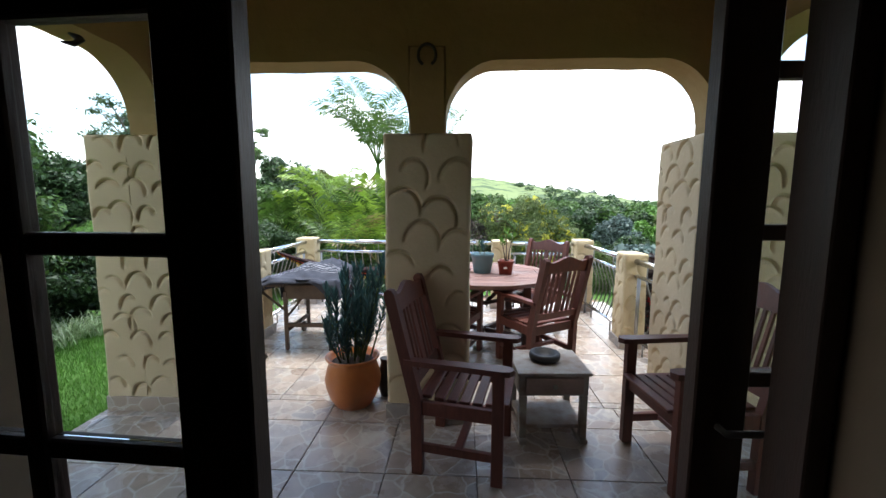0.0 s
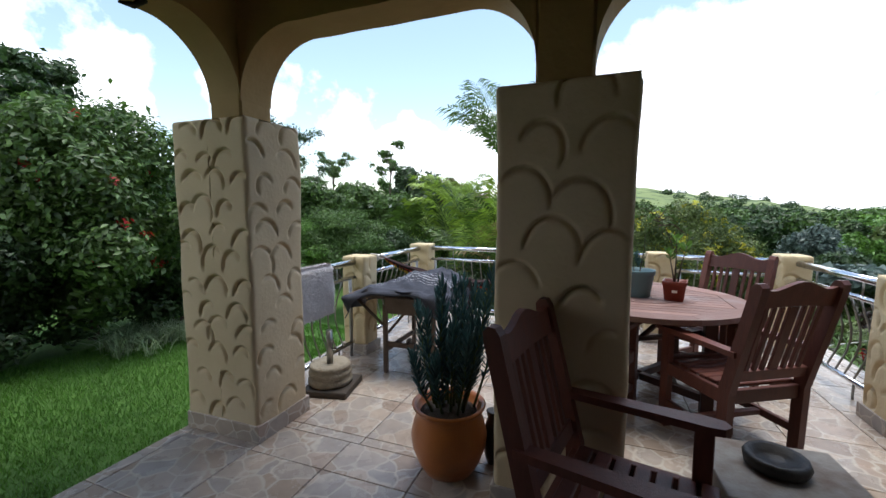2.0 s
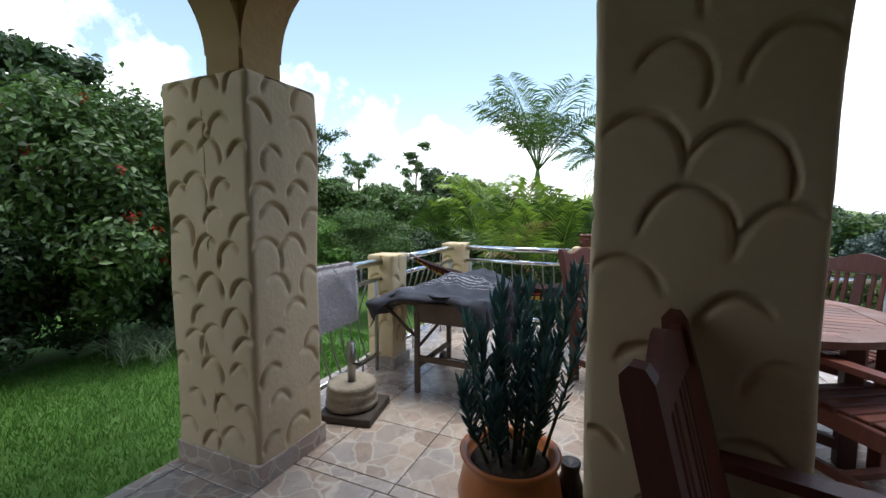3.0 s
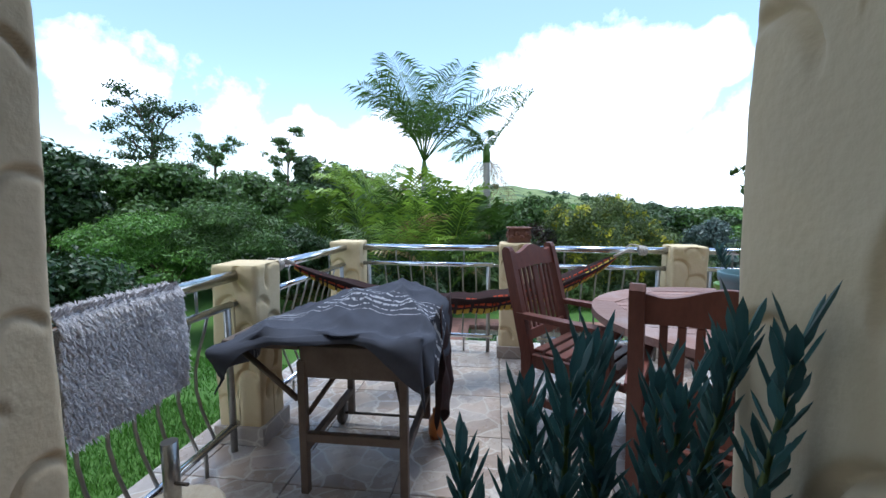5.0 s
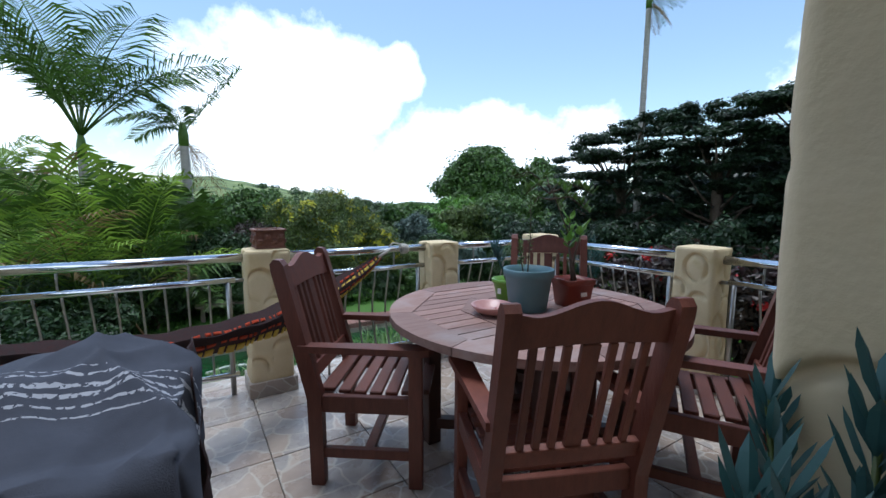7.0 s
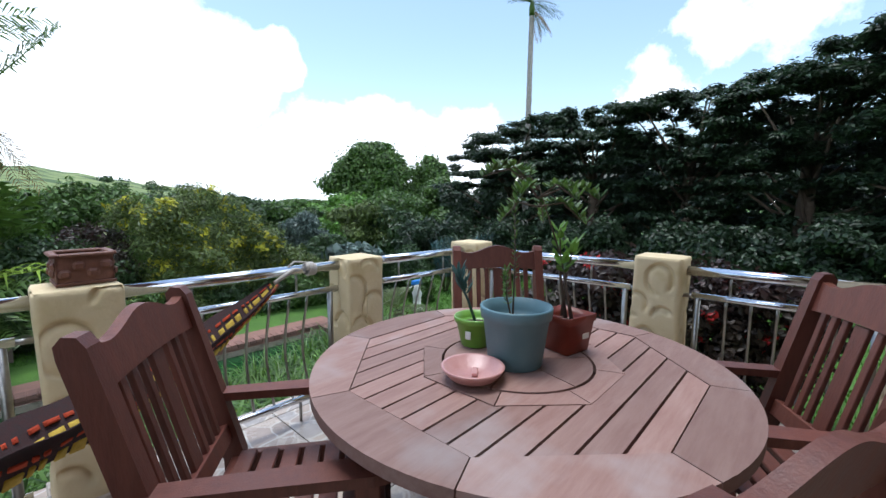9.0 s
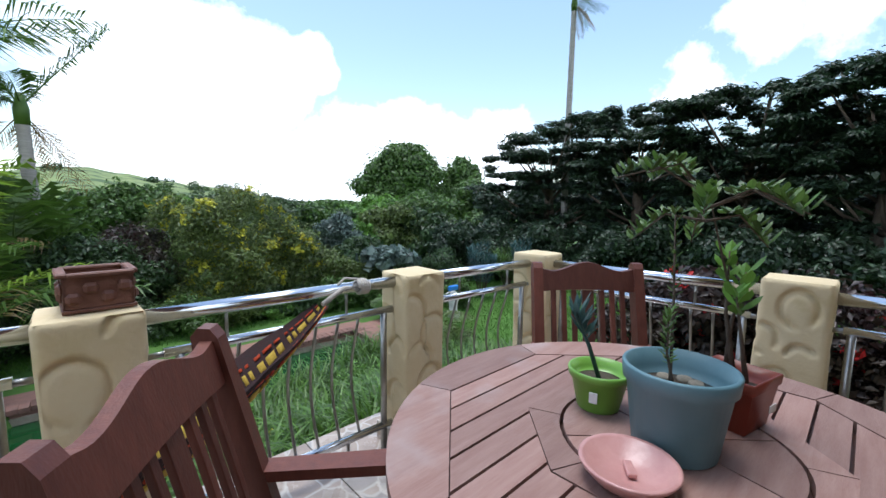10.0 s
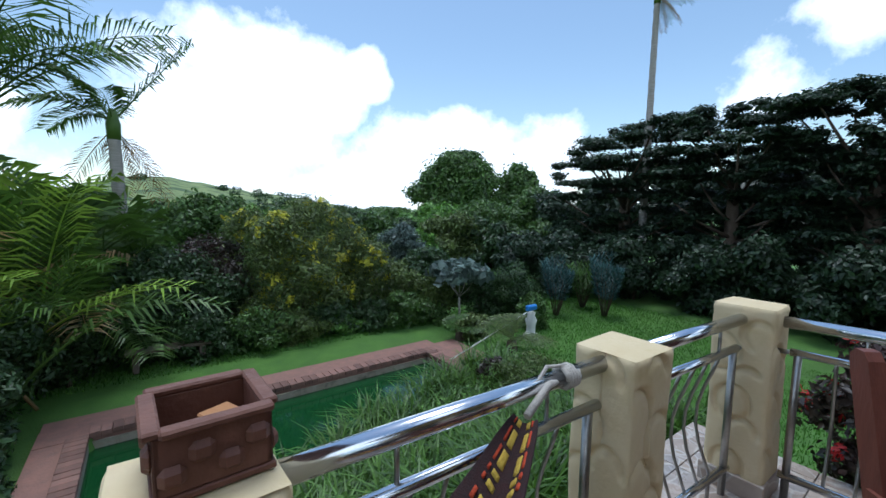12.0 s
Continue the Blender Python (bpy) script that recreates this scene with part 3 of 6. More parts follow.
def door_leaf(name, at, label):
    """A glazed timber leaf, two panes wide; local x runs from the free stile, y is its thickness."""
    d = thing(name, at, label, "door", "double door", "structure")
    W, H, st, mu, th = 0.745, 2.17, 0.118, 0.04, 0.045
    part("stile", boxed((st / 2, 0, H / 2), (st, th, H), bevel=0.004), DOORWOOD, d)
    part("stile", boxed((W - st / 2, 0, H / 2), (st, th, H), bevel=0.004), DOORWOOD, d)
    part("rail", boxed((W / 2, 0, 0.215), (W - 2 * st, th - 0.006, 0.43), bevel=0.003), DOORWOOD, d)
    part("rail", boxed((W / 2, 0, H - 0.03), (W - 2 * st, th - 0.006, 0.06), bevel=0.003), DOORWOOD, d)
    part("mullion", boxed((W / 2, 0, (0.43 + H - 0.06) / 2), (mu, th - 0.012, H - 0.49), bevel=0.004), DOORWOOD, d)
    pane_w = W / 2 - mu / 2 - st
    zs = [0.43, 0.79, 1.12, 1.448, 1.78, 2.11]
    for k, z in enumerate(zs[1:-1]):
        for s in (0, 1):
            cx = st + pane_w / 2 + s * (pane_w + mu)
            part("glazing_bar", boxed((cx, 0, z), (pane_w, th - 0.014, 0.034), bevel=0.004), DOORWOOD, d)
    for z0, z1 in zip(zs, zs[1:]):
        for s in (0, 1):
            cx = st + pane_w / 2 + s * (pane_w + mu)
            p = part("pane", boxed((cx, 0, (z0 + z1) / 2), (pane_w, 0.004, z1 - z0 - 0.034)), GLASS, d, "slightly smeared clear glass pane")
            p.visible_shadow = False
    part("handle", tubed([(0.05, -0.03, 1.02), (0.05, -0.06, 1.02), (0.14, -0.06, 1.02)], 0.008, 8), IRON, d, "dark lever handle")
    return d


door_leaf("door_1", pose(-0.365, 0.66, 0.002, 0, 0, 176.8), "half-closed glazed door leaf of nearly black stained timber")
door_leaf("door_2", pose(0.452, 0.99, 0.002, 0, 0, 2), "open glazed door leaf of nearly black stained timber")
fr = thing("door_frame", pose(0, 0, 0), "dark stained timber frame round the double door", "door frame", kind="structure")
part("jamb", boxed((OX0 + 0.022, 0.79, 1.09), (0.044, 0.10, 2.18), bevel=0.003), DOORWOOD, fr)
part("jamb", boxed((0.577, 0.85, 1.09), (0.044, 0.10, 2.18), bevel=0.003), DOORWOOD, fr)
part("head", boxed(((OX0 + OX1) / 2, 0.79, 2.205), (OX1 - OX0 - 0.1, 0.10, 0.05), bevel=0.003), DOORWOOD, fr)

# horseshoe and a small hanging ornament on the beams
hs = bmesh.new()
tube(hs, [(-0.29 + 0.055 * math.sin(a) * (1 if abs(a) < 2.2 else 0.92), 2.733, 2.41 + 0.066 * math.cos(a)) for a in [(-2.55 + 5.1 * i / 24) for i in range(25)]], 0.0095, 8)
tagged(as_object("horseshoe", hs, IRON), "rusty iron horseshoe nailed to the plaster beam", "horseshoe")
orn = bmesh.new()
tube(orn, [(-2.155, 2.25, 2.47), (-2.15, 2.255, 2.43), (-2.145, 2.28, 2.40), (-2.135, 2.31, 2.365), (-2.145, 2.28, 2.335), (-2.155, 2.22, 2.325)], [0.006, 0.012, 0.026, 0.024, 0.016, 0.005], 8)
tagged(as_object("hanging_ornament", orn, BLACK_CLAY), "small black hook-shaped ornament hanging under the arch", "ornament")
orn2 = bmesh.new()
tube(orn2, [(-2.155, 2.06, 2.46), (-2.15, 2.065, 2.42), (-2.145, 2.08, 2.39)], [0.006, 0.018, 0.008], 8)
tagged(as_object("hanging_ornament", orn2, BLACK_CLAY), "tiny black knob hanging under the arch", "ornament")

# ---- posts and railing ----
POSTS = ((-2.33, 4.39, 0.26, 0.25, 0.965), (-2.30, 5.87, 0.275, 0.25, 0.965), (-0.822, 5.825, 0.275, 0.26, 0.965), (0.489, 5.775, 0.265, 0.245, 0.957), (1.605, 5.71, 0.24, 0.265, 0.98), (1.69, 4.31, 0.235, 0.28, 0.987))
for k, (x, y, w, dpt, tall) in enumerate(POSTS):
    p = plaster_pier("post", x, y, w, dpt, tall, 0.0078, 0.092, PLASTER_PALE, "stout cream plaster post with pressed curls and mossy stains", "post", 40 + k, "railing posts",
                     0.012, 0.026, 0.0095)
    p["kind"] = "structure"
    SKIRTS.append(part("skirting", boxed((0, 0, 0.05), (w + 0.025, dpt + 0.025, 0.10), bevel=0.004), SKIRT, p, "stone-patterned tile skirting"))


def railing(a, b, out, label, lead=(0.03, 0.03), stanchion=(0.06, 0.06)):
    """One bay: round top rail, thinner middle and bottom rails, short struts, end stanchions and thin balusters bowed outwards."""
    a, b = Vector((*a, 0)), Vector((*b, 0))
    d = (b - a).normalized()
    L = (b - a).length
    nrm = Vector((d.y, -d.x, 0)) * out
    r = thing("railing", Matrix.Translation(a), label, "railing", "terrace railing", "structure")
    P = lambda s, z, o=0.0: d * s + nrm * o + Vector((0, 0, z))
    part("top_rail", tubed([P(-0.05 + lead[0], 0.905), P(L + 0.05 - lead[1], 0.905)], 0.0285, 16), STEEL, r)
    part("middle_rail", tubed([P(lead[0], 0.762), P(L - lead[1], 0.762)], 0.019, 14), STEEL, r)
    part("bottom_rail", tubed([P(lead[0], 0.135), P(L - lead[1], 0.135)], 0.019, 14), STEEL, r)
    for s in (stanchion[0], L - stanchion[1]):
        part("stanchion", tubed([P(s, 0.0), P(s, 0.772)], 0.017, 10), STEEL_DULL, r)
        part("bracket", tubed([P(s, 0.762), P(-0.02 if s < L / 2 else L + 0.02, 0.757)], 0.012, 8), STEEL_DULL, r)
    for k in range(max(2, int(L / 0.55))):
        s = L * (k + 0.5) / max(2, int(L / 0.55))
        part("strut", tubed([P(s, 0.762), P(s, 0.905)], 0.007, 6), STEEL_DULL, r)
        part("foot", tubed([P(s, 0.0), P(s, 0.135)], 0.009, 6), STEEL_DULL, r)
    nb = max(3, int((L - 0.2) / 0.115))
    for k in range(nb):
        s = 0.14 + (L - 0.28) * (k + 0.5) / nb
        part("baluster", tubed([P(s, 0.135 + 0.627 * v, 0.085 * math.sin(math.pi * v) ** 1.2 * (1.25 - 0.5 * v)) for v in (0, 0.12, 0.25, 0.4, 0.55, 0.7, 0.85, 1)], 0.0075, 6), STEEL_DULL, r)
    return r


RL = "polished steel railing with thin outward-bowed balusters"
railing((-2.30, 3.19), (-2.325, 4.265), -1, RL)
railing((-2.325, 4.515), (-2.30, 5.745), -1, RL)
railing((-2.165, 5.865), (-0.96, 5.83), -1, RL, (0.0, 0.05), (0.05, 0.09))
railing((-0.685, 5.82), (0.357, 5.785), -1, RL, (0.05, 0.0), (0.10, 0.05))
railing((0.622, 5.77), (1.485, 5.72), -1, RL)
railing((1.61, 5.578), (1.685, 4.45), -1, RL)
railing((1.69, 4.17), (1.735, 3.325), -1, RL)


# ---- furniture ----
def rotz(deg):
    return Matrix.Rotation(radians(deg), 3, "Z")


def rotx(deg):
    return Matrix.Rotation(radians(deg), 3, "X")


def garden_chair(at, label):
    """Slatted hardwood armchair; it faces local +y."""
    c = thing("armchair", at @ Matrix.Diagonal((1, 1, 1.03, 1)), label, "chair", "matching hardwood armchairs")
    hw, t = 0.245, 0.046
    for s in (-1, 1):
        part("leg", boxed((s * hw, 0.235, 0.305), (t, 0.062, 0.61), bevel=0.004), WOOD, c)
        # back leg and back post: upright to the seat, then raked, with a rounded ear
        bm = bmesh.new()
        outline = [(-0.175, 0.0), (-0.235, 0.0), (-0.245, 0.40), (-0.385, 0.955), (-0.388, 0.985), (-0.372, 1.005), (-0.345, 1.003), (-0.328, 0.98), (-0.18, 0.42)]
        lo = [bm.verts.new((s * hw - t / 2, y, z)) for y, z in outline]
        hi = [bm.verts.new((s * hw + t / 2, y, z)) for y, z in outline]
        bm.faces.new(lo)
        bm.faces.new(hi[::-1])
        for i in range(len(lo)):
            j = (i + 1) % len(lo)
            bm.faces.new((lo[j], lo[i], hi[i], hi[j]))
        bmesh.ops.recalc_face_normals(bm, faces=bm.faces)
        part("back_post", bm, WOOD, c)
        # arm: broad board, wider and rounded in front
        arm = [(-0.275, -0.028), (0.05, -0.036), (0.25, -0.044), (0.295, -0.034), (0.315, 0.0), (0.295, 0.034), (0.25, 0.044), (0.05, 0.036), (-0.275, 0.028)]
        bm = slab([(s * (hw + 0.008) - q, p) for p, q in arm], 0.611, 0.639)
        bmesh.ops.recalc_face_normals(bm, faces=bm.faces)
        part("armrest", bm, WOOD, c)
        part("side_rail", boxed((s * hw, 0.02, 0.375), (0.032, 0.40, 0.075), bevel=0.003), WOOD, c)
        part("stretcher", boxed((s * hw, 0.02, 0.15), (0.030, 0.40, 0.045), bevel=0.003), WOOD, c)
    part("front_rail", boxed((0, 0.235, 0.375), (2 * hw - t, 0.030, 0.075), bevel=0.003), WOOD, c)
    part("back_rail", boxed((0, -0.205, 0.375), (2 * hw - t, 0.030, 0.075), bevel=0.003), WOOD, c)
    part("stretcher", boxed((0, 0.02, 0.15), (2 * hw - 0.03, 0.045, 0.030), bevel=0.003), WOOD, c)
    for k in range(7):
        y = 0.262 - k * 0.0705
        part("seat_slat", boxed((0, y, 0.424 - 0.012 * math.sin(math.pi * k / 6)), (2 * hw - t + (0.0 if 0 < k < 6 else -0.004), 0.055, 0.02), bevel=0.004), WOOD, c)
    slope = math.degrees(math.atan2(0.14, 0.555))

    def on_back(z):
        return -0.212 - (z - 0.41) * 0.252
    part("lower_back_rail", boxed((0, on_back(0.50), 0.50), (2 * hw - t, 0.03, 0.06), rotx(slope), 0.003), WOOD, c)
    # top rail: wavy crest, higher in the middle
    bm = bmesh.new()
    xs = [(-hw + t / 2) + (2 * hw - t) * i / 24 for i in range(25)]
    rows = []
    for x in xs:
        u = abs(x) / (hw - t / 2)
        crest = 0.965 + 0.042 * (0.5 + 0.5 * math.cos(math.pi * min(u / 0.78, 1))) + 0.010 * max(0, (u - 0.8) / 0.2)
        low = 0.872 + 0.010 * (1 - u * u)
        rows.append([bm.verts.new((x, on_back(z) + o, z)) for z, o in ((low, -0.014), (crest, -0.014), (crest, 0.014), (low, 0.014))])
    for p, q in zip(rows, rows[1:]):
        for k in range(4):
            bm.faces.new((p[k], p[(k + 1) % 4], q[(k + 1) % 4], q[k]))
    bm.faces.new(rows[0][::-1])
    bm.faces.new(rows[-1])
    bmesh.ops.recalc_face_normals(bm, faces=bm.faces)
    part("top_rail", bm, WOOD, c)
    for x in (-0.168, -0.118, -0.068, 0.0, 0.068, 0.118, 0.168):
        wide = 0.056 if x == 0 else 0.024
        part("back_slat", boxed((x, on_back(0.69), 0.69), (wide, 0.016, 0.385), rotx(slope), 0.002), WOOD, c)
    return c


def chair_pose(x, y, facing):
    """facing: degrees anticlockwise from +x."""
    return pose(x, y, 0, 0, 0, facing - 90)


CH = "red-brown hardwood armchair with slatted seat and back"
first = garden_chair(chair_pose(-0.045, 2.385, -12), CH + " beside column")
for x, y, f, tall, extra in ((1.25, 2.335, 187, 1.03, " by drawer table"), (-0.19, 3.94, 67, 0.975, " at table"), (0.64, 3.785, 121, 1.01, " turned to table"),
                             (-0.49, 4.76, -36, 0.985, " by the hammock"), (0.75, 4.78, 227, 1.0, " near corner post")):
    tagged(copy_thing(first, chair_pose(x, y, f) @ Matrix.Diagonal((1, 1, tall, 1))), CH + extra)

# round slatted table
TX, TY, TZ, TR = 0.195, 4.395, 0.742, 0.705
tb = thing("round_table", pose(TX, TY, 0), "round weathered hardwood table with slatted top", "table")


def ngon(r, n=8, off=22.5):
    return [(r * math.cos(radians(off + 360 / n * k)), r * math.sin(radians(off + 360 / n * k))) for k in range(n)]


AP = 0.552
for k in range(8):
    a0, a1 = radians(22.5 + 45 * k) + 0.003, radians(22.5 + 45 * (k + 1)) - 0.003
    ri = AP / math.cos(radians(22.5))
    arc = [(TR * math.cos(a0 + (a1 - a0) * i / 10), TR * math.sin(a0 + (a1 - a0) * i / 10)) for i in range(11)]
    part("rim_segment", slab([(ri * math.cos(a0), ri * math.sin(a0)), *arc, (ri * math.cos(a1), ri * math.sin(a1))], TZ - 0.034, TZ), WOOD_TABLE, tb)
AI = 0.3286


def oct_half(y, ap):
    """Half width of an octagon of that apothem, with sides square to the axes, at height y."""
    side = ap * math.tan(radians(22.5))
    if abs(y) >= ap:
        return 0.0
    return ap if abs(y) <= side else ap - (abs(y) - side)


pitch, gap = AP / 7, 0.008
breaks = [s * a * math.tan(radians(22.5)) for a in (AP, AI) for s in (-1, 1)]
for k in range(14):
    y0, y1 = -AP + k * pitch + gap / 2, -AP + (k + 1) * pitch - gap / 2
    ys = [y0, *sorted(b for b in breaks if y0 < b < y1), y1]
    clear = abs((y0 + y1) / 2) > AI
    for s in ((1,) if clear else (-1, 1)):
        outer = [(s * (oct_half(y, AP) - 0.003), y) for y in ys]
        inner = [(-(oct_half(y, AP) - 0.003), y) for y in ys] if clear else [(s * (oct_half(y, AI) + 0.004), y) for y in ys]
        bm = slab(outer + inner[::-1], TZ - 0.028, TZ - 0.002)
        bmesh.ops.recalc_face_normals(bm, faces=bm.faces)
        part("slat", bm, WOOD_TABLE, tb)
for k in range(8):
    a0, a1 = radians(22.5 + 45 * k) + 0.006, radians(22.5 + 45 * (k + 1)) - 0.006
    ro, rd = AI / math.cos(radians(22.5)), 0.268
    arc = [(rd * math.cos(a1 + (a0 - a1) * i / 6), rd * math.sin(a1 + (a0 - a1) * i / 6)) for i in range(7)]
    part("inner_segment", slab([(ro * math.cos(a0), ro * math.sin(a0)), (ro * math.cos(a1), ro * math.sin(a1)), *arc], TZ - 0.03, TZ), WOOD_TABLE, tb)
for k in range(6):
    a0, a1 = radians(15 + 60 * k) + 0.01, radians(15 + 60 * (k + 1)) - 0.01
    arc = [(0.258 * math.cos(a0 + (a1 - a0) * i / 8), 0.258 * math.sin(a0 + (a1 - a0) * i / 8)) for i in range(9)]
    part("turntable_segment", slab([(0.004 * math.cos((a0 + a1) / 2), 0.004 * math.sin((a0 + a1) / 2)), *arc], TZ - 0.028, TZ + 0.001), WOOD_TABLE, tb)
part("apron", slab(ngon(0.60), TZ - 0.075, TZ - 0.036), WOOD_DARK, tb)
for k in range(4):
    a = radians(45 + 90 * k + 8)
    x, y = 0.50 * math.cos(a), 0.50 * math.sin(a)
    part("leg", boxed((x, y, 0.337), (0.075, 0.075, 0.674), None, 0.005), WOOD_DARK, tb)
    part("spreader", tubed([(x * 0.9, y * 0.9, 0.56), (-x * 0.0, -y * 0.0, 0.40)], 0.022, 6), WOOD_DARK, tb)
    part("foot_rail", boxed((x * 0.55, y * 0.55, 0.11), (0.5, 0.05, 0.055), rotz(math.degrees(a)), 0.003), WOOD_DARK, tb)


def stem_plant(parent, stems, mat, leaf_len, leaf_w, count, name="foliage", steep=0.35, bare=0.35):
    """Lance leaves set round the upper part of each stem: base, top, and a folded blade of four triangles each."""
    rnd = random.Random(len(stems) * 31 + count)
    verts, faces = [], []
    for base, top, bend in stems:
        base, top = Vector(base), Vector(top)
        axis_v = (top - base)
        for k in range(count):
            f = bare + (1 - bare) * (k + rnd.random()) / count
            p = base + axis_v * f + Vector(bend) * math.sin(math.pi * f)
            a = k * 2.399 + rnd.uniform(-0.3, 0.3)
            up = steep + 0.9 * f * f * (1 + steep) + rnd.uniform(-0.15, 0.15)
            d = (Vector((math.cos(a), math.sin(a), up))).normalized()
            L = leaf_len * rnd.uniform(0.7, 1.1) * (0.75 + 0.35 * f)
            side = d.cross(Vector((0, 0, 1))).normalized() * leaf_w * 0.5 * rnd.uniform(0.8, 1.2)
            nr = side.cross(d).normalized() * leaf_w * 0.18
            b = len(verts)
            droop = Vector((0, 0, -0.06 * L))
            verts += [p, p + d * L * 0.35 + side - nr, p + d * L * 0.35 + nr * 0.4, p + d * L * 0.35 - side - nr,
                      p + d * L * 0.72 + side * 0.85 - nr, p + d * L * 0.72 + nr * 0.3, p + d * L * 0.72 - side * 0.85 - nr, p + d * L + droop]
            faces += [(b, b + 1, b + 2), (b, b + 2, b + 3), (b + 1, b + 4, b + 5, b + 2), (b + 2, b + 5, b + 6, b + 3), (b + 4, b + 7, b + 5), (b + 5, b + 7, b + 6)]
    ob = mesh_of(name, verts, faces, mat, False)
    ob.parent = parent
    return ob


# big orange pot with a blue-green leafy shrub
pot = thing("potted_shrub", pose(-0.86, 2.93, 0), "blue-green succulent shrub in a round orange glazed pot", "potted plant")
part("pot", lathe([(0.115, 0.0), (0.135, 0.012), (0.17, 0.07), (0.198, 0.15), (0.205, 0.21), (0.19, 0.28), (0.172, 0.33), (0.175, 0.345), (0.195, 0.365), (0.198, 0.375), (0.185, 0.38), (0.165, 0.365), (0.155, 0.33), (0.0, 0.325)]),
     TERRACOTTA, pot, "round-bellied orange glazed clay pot")
part("soil", lathe([(0.0, 0.326), (0.155, 0.33), (0.12, 0.342), (0.0, 0.348)], 20), SOIL, pot)
rs = random.Random(5)
stems = []
HEADS = ((0.27, 0.22, 1.0), (0.24, 0.11, 1.055), (0.235, 0.0, 1.075), (0.03, 0.15, 1.0), (-0.04, 0.02, 1.0), (0.0, 0.10, 1.0), (0.13, 0.05, 0.97), (0.14, 0.16, 0.95), (-0.10, 0.10, 0.92))
for k in range(21):
    a = k * 2.399
    if k < len(HEADS):
        hx, hy, hz = HEADS[k]
    else:
        q = 0.24 * math.sqrt((k - 8) / 13)
        hx, hy, hz = 0.0 + q * math.cos(a), 0.04 + q * math.sin(a), rs.uniform(0.62, 0.86)
    stems.append(((0.35 * hx + 0.02 * math.cos(a), 0.35 * hy + 0.02 * math.sin(a), 0.33), (hx, hy, hz), (0.015 * math.cos(a), 0.015 * math.sin(a), 0)))
for b, t, bend in stems:
    part("stem", tubed([b, Vector(b).lerp(Vector(t), 0.5) + Vector(bend), t], [0.008, 0.006, 0.003], 6), L_OLIVE, pot)
stem_plant(pot, stems, L_SUCC, 0.092, 0.0165, 66, steep=0.95, bare=0.22)
bp = thing("black_jug", pose(-0.645, 3.07, 0), "small dark clay jug standing behind the orange pot", "jug")
part("body", lathe([(0.035, 0), (0.052, 0.05), (0.06, 0.13), (0.05, 0.21), (0.035, 0.26), (0.042, 0.30), (0.03, 0.302), (0.0, 0.28)], 24), BLACK_CLAY, bp)

# small painted drawer table with a round dark ashtray
dt = thing("drawer_table", pose(0.508, 2.685, 0, 0, 0, 3), "small worn white-painted table with one drawer", "side table")
part("top", boxed((0, 0, 0.452), (0.46, 0.40, 0.02), bevel=0.004), CRATE, dt)
part("case", boxed((0, 0.004, 0.375), (0.43, 0.37, 0.132), bevel=0.003), CRATE, dt)
part("drawer", boxed((0, -0.188, 0.377), (0.36, 0.018, 0.105), bevel=0.004), CRATE_FRONT, dt, "faded pinkish drawer front")
part("knob", lathe([(0.012, 0.0), (0.016, 0.012), (0.01, 0.022), (0.0, 0.024)], 12), CRATE, dt).matrix_basis = pose(0.0, -0.197, 0.378, 90, 0, 0)
for sx in (-1, 1):
    for sy in (-1, 1):
        part("leg", boxed((sx * 0.19, sy * 0.165, 0.17), (0.045, 0.04, 0.28), bevel=0.004), CRATE, dt)
    part("runner", boxed((sx * 0.19, 0, 0.016), (0.05, 0.42, 0.032), bevel=0.006), CRATE, dt)
part("shelf", boxed((0, 0.0, 0.10), (0.40, 0.33, 0.025), bevel=0.003), CRATE, dt)
ash = thing("ashtray", pose(0.495, 2.71, 0.4625), "round black carved ashtray on the drawer table", "ashtray")
part("bowl", lathe([(0.08, 0), (0.098, 0.01), (0.104, 0.035), (0.097, 0.05), (0.078, 0.05), (0.066, 0.024), (0.0, 0.02)], 14), BLACK_CLAY, ash)

# grey shag rug over the rail, umbrella base beside it
verts, faces = [], []
RX, RY0, RY1 = -2.308, 3.38, 3.87
for j in range(25):
    y = RY0 + (RY1 - RY0) * j / 24
    for i in range(31):
        s = i / 30 * 0.86 - 0.42
        if abs(s) < 0.045:
            an = s / 0.045 * math.pi / 2
            x, z = RX + 0.036 * math.sin(an), 0.907 + 0.036 * math.cos(an)
        else:
            x = RX + math.copysign(0.038, s) + 0.010 * noise.noise(Vector((y * 6, s * 6, 3)))
            z = 0.907 - (abs(s) - 0.045)
        verts.append((x, y + 0.012 * noise.noise(Vector((s * 8, 0, j))), z))
for j in range(24):
    for i in range(30):
        k = j * 31 + i
        faces.append((k, k + 1, k + 32, k + 31))
rug_base = len(verts)
rr2 = random.Random(9)
for k in range(9000):
    j, i = rr2.uniform(0, 23.9), rr2.uniform(0, 29.9)
    v = Vector(verts[int(j) * 31 + int(i)])
    v = v.lerp(Vector(verts[int(j) * 31 + int(i) + 1]), i % 1).lerp(Vector(verts[(int(j) + 1) * 31 + int(i)]), (j % 1) * 0.9)
    sgn = 1 if v.x > RX else -1
    tip = v + Vector((sgn * rr2.uniform(0.008, 0.02), rr2.uniform(-0.012, 0.012), -rr2.uniform(0.012, 0.03) if v.z < 0.92 else rr2.uniform(0.005, 0.02)))
    w = Vector((0, 0.0045, 0.0))
    b = len(verts)
    verts += [v - w, v + w, tip]
    faces.append((b, b + 1, b + 2))
tagged(mesh_of("shag_rug", verts, faces, RUG), "pale grey shaggy bath mat hung over the steel rail", "rug")
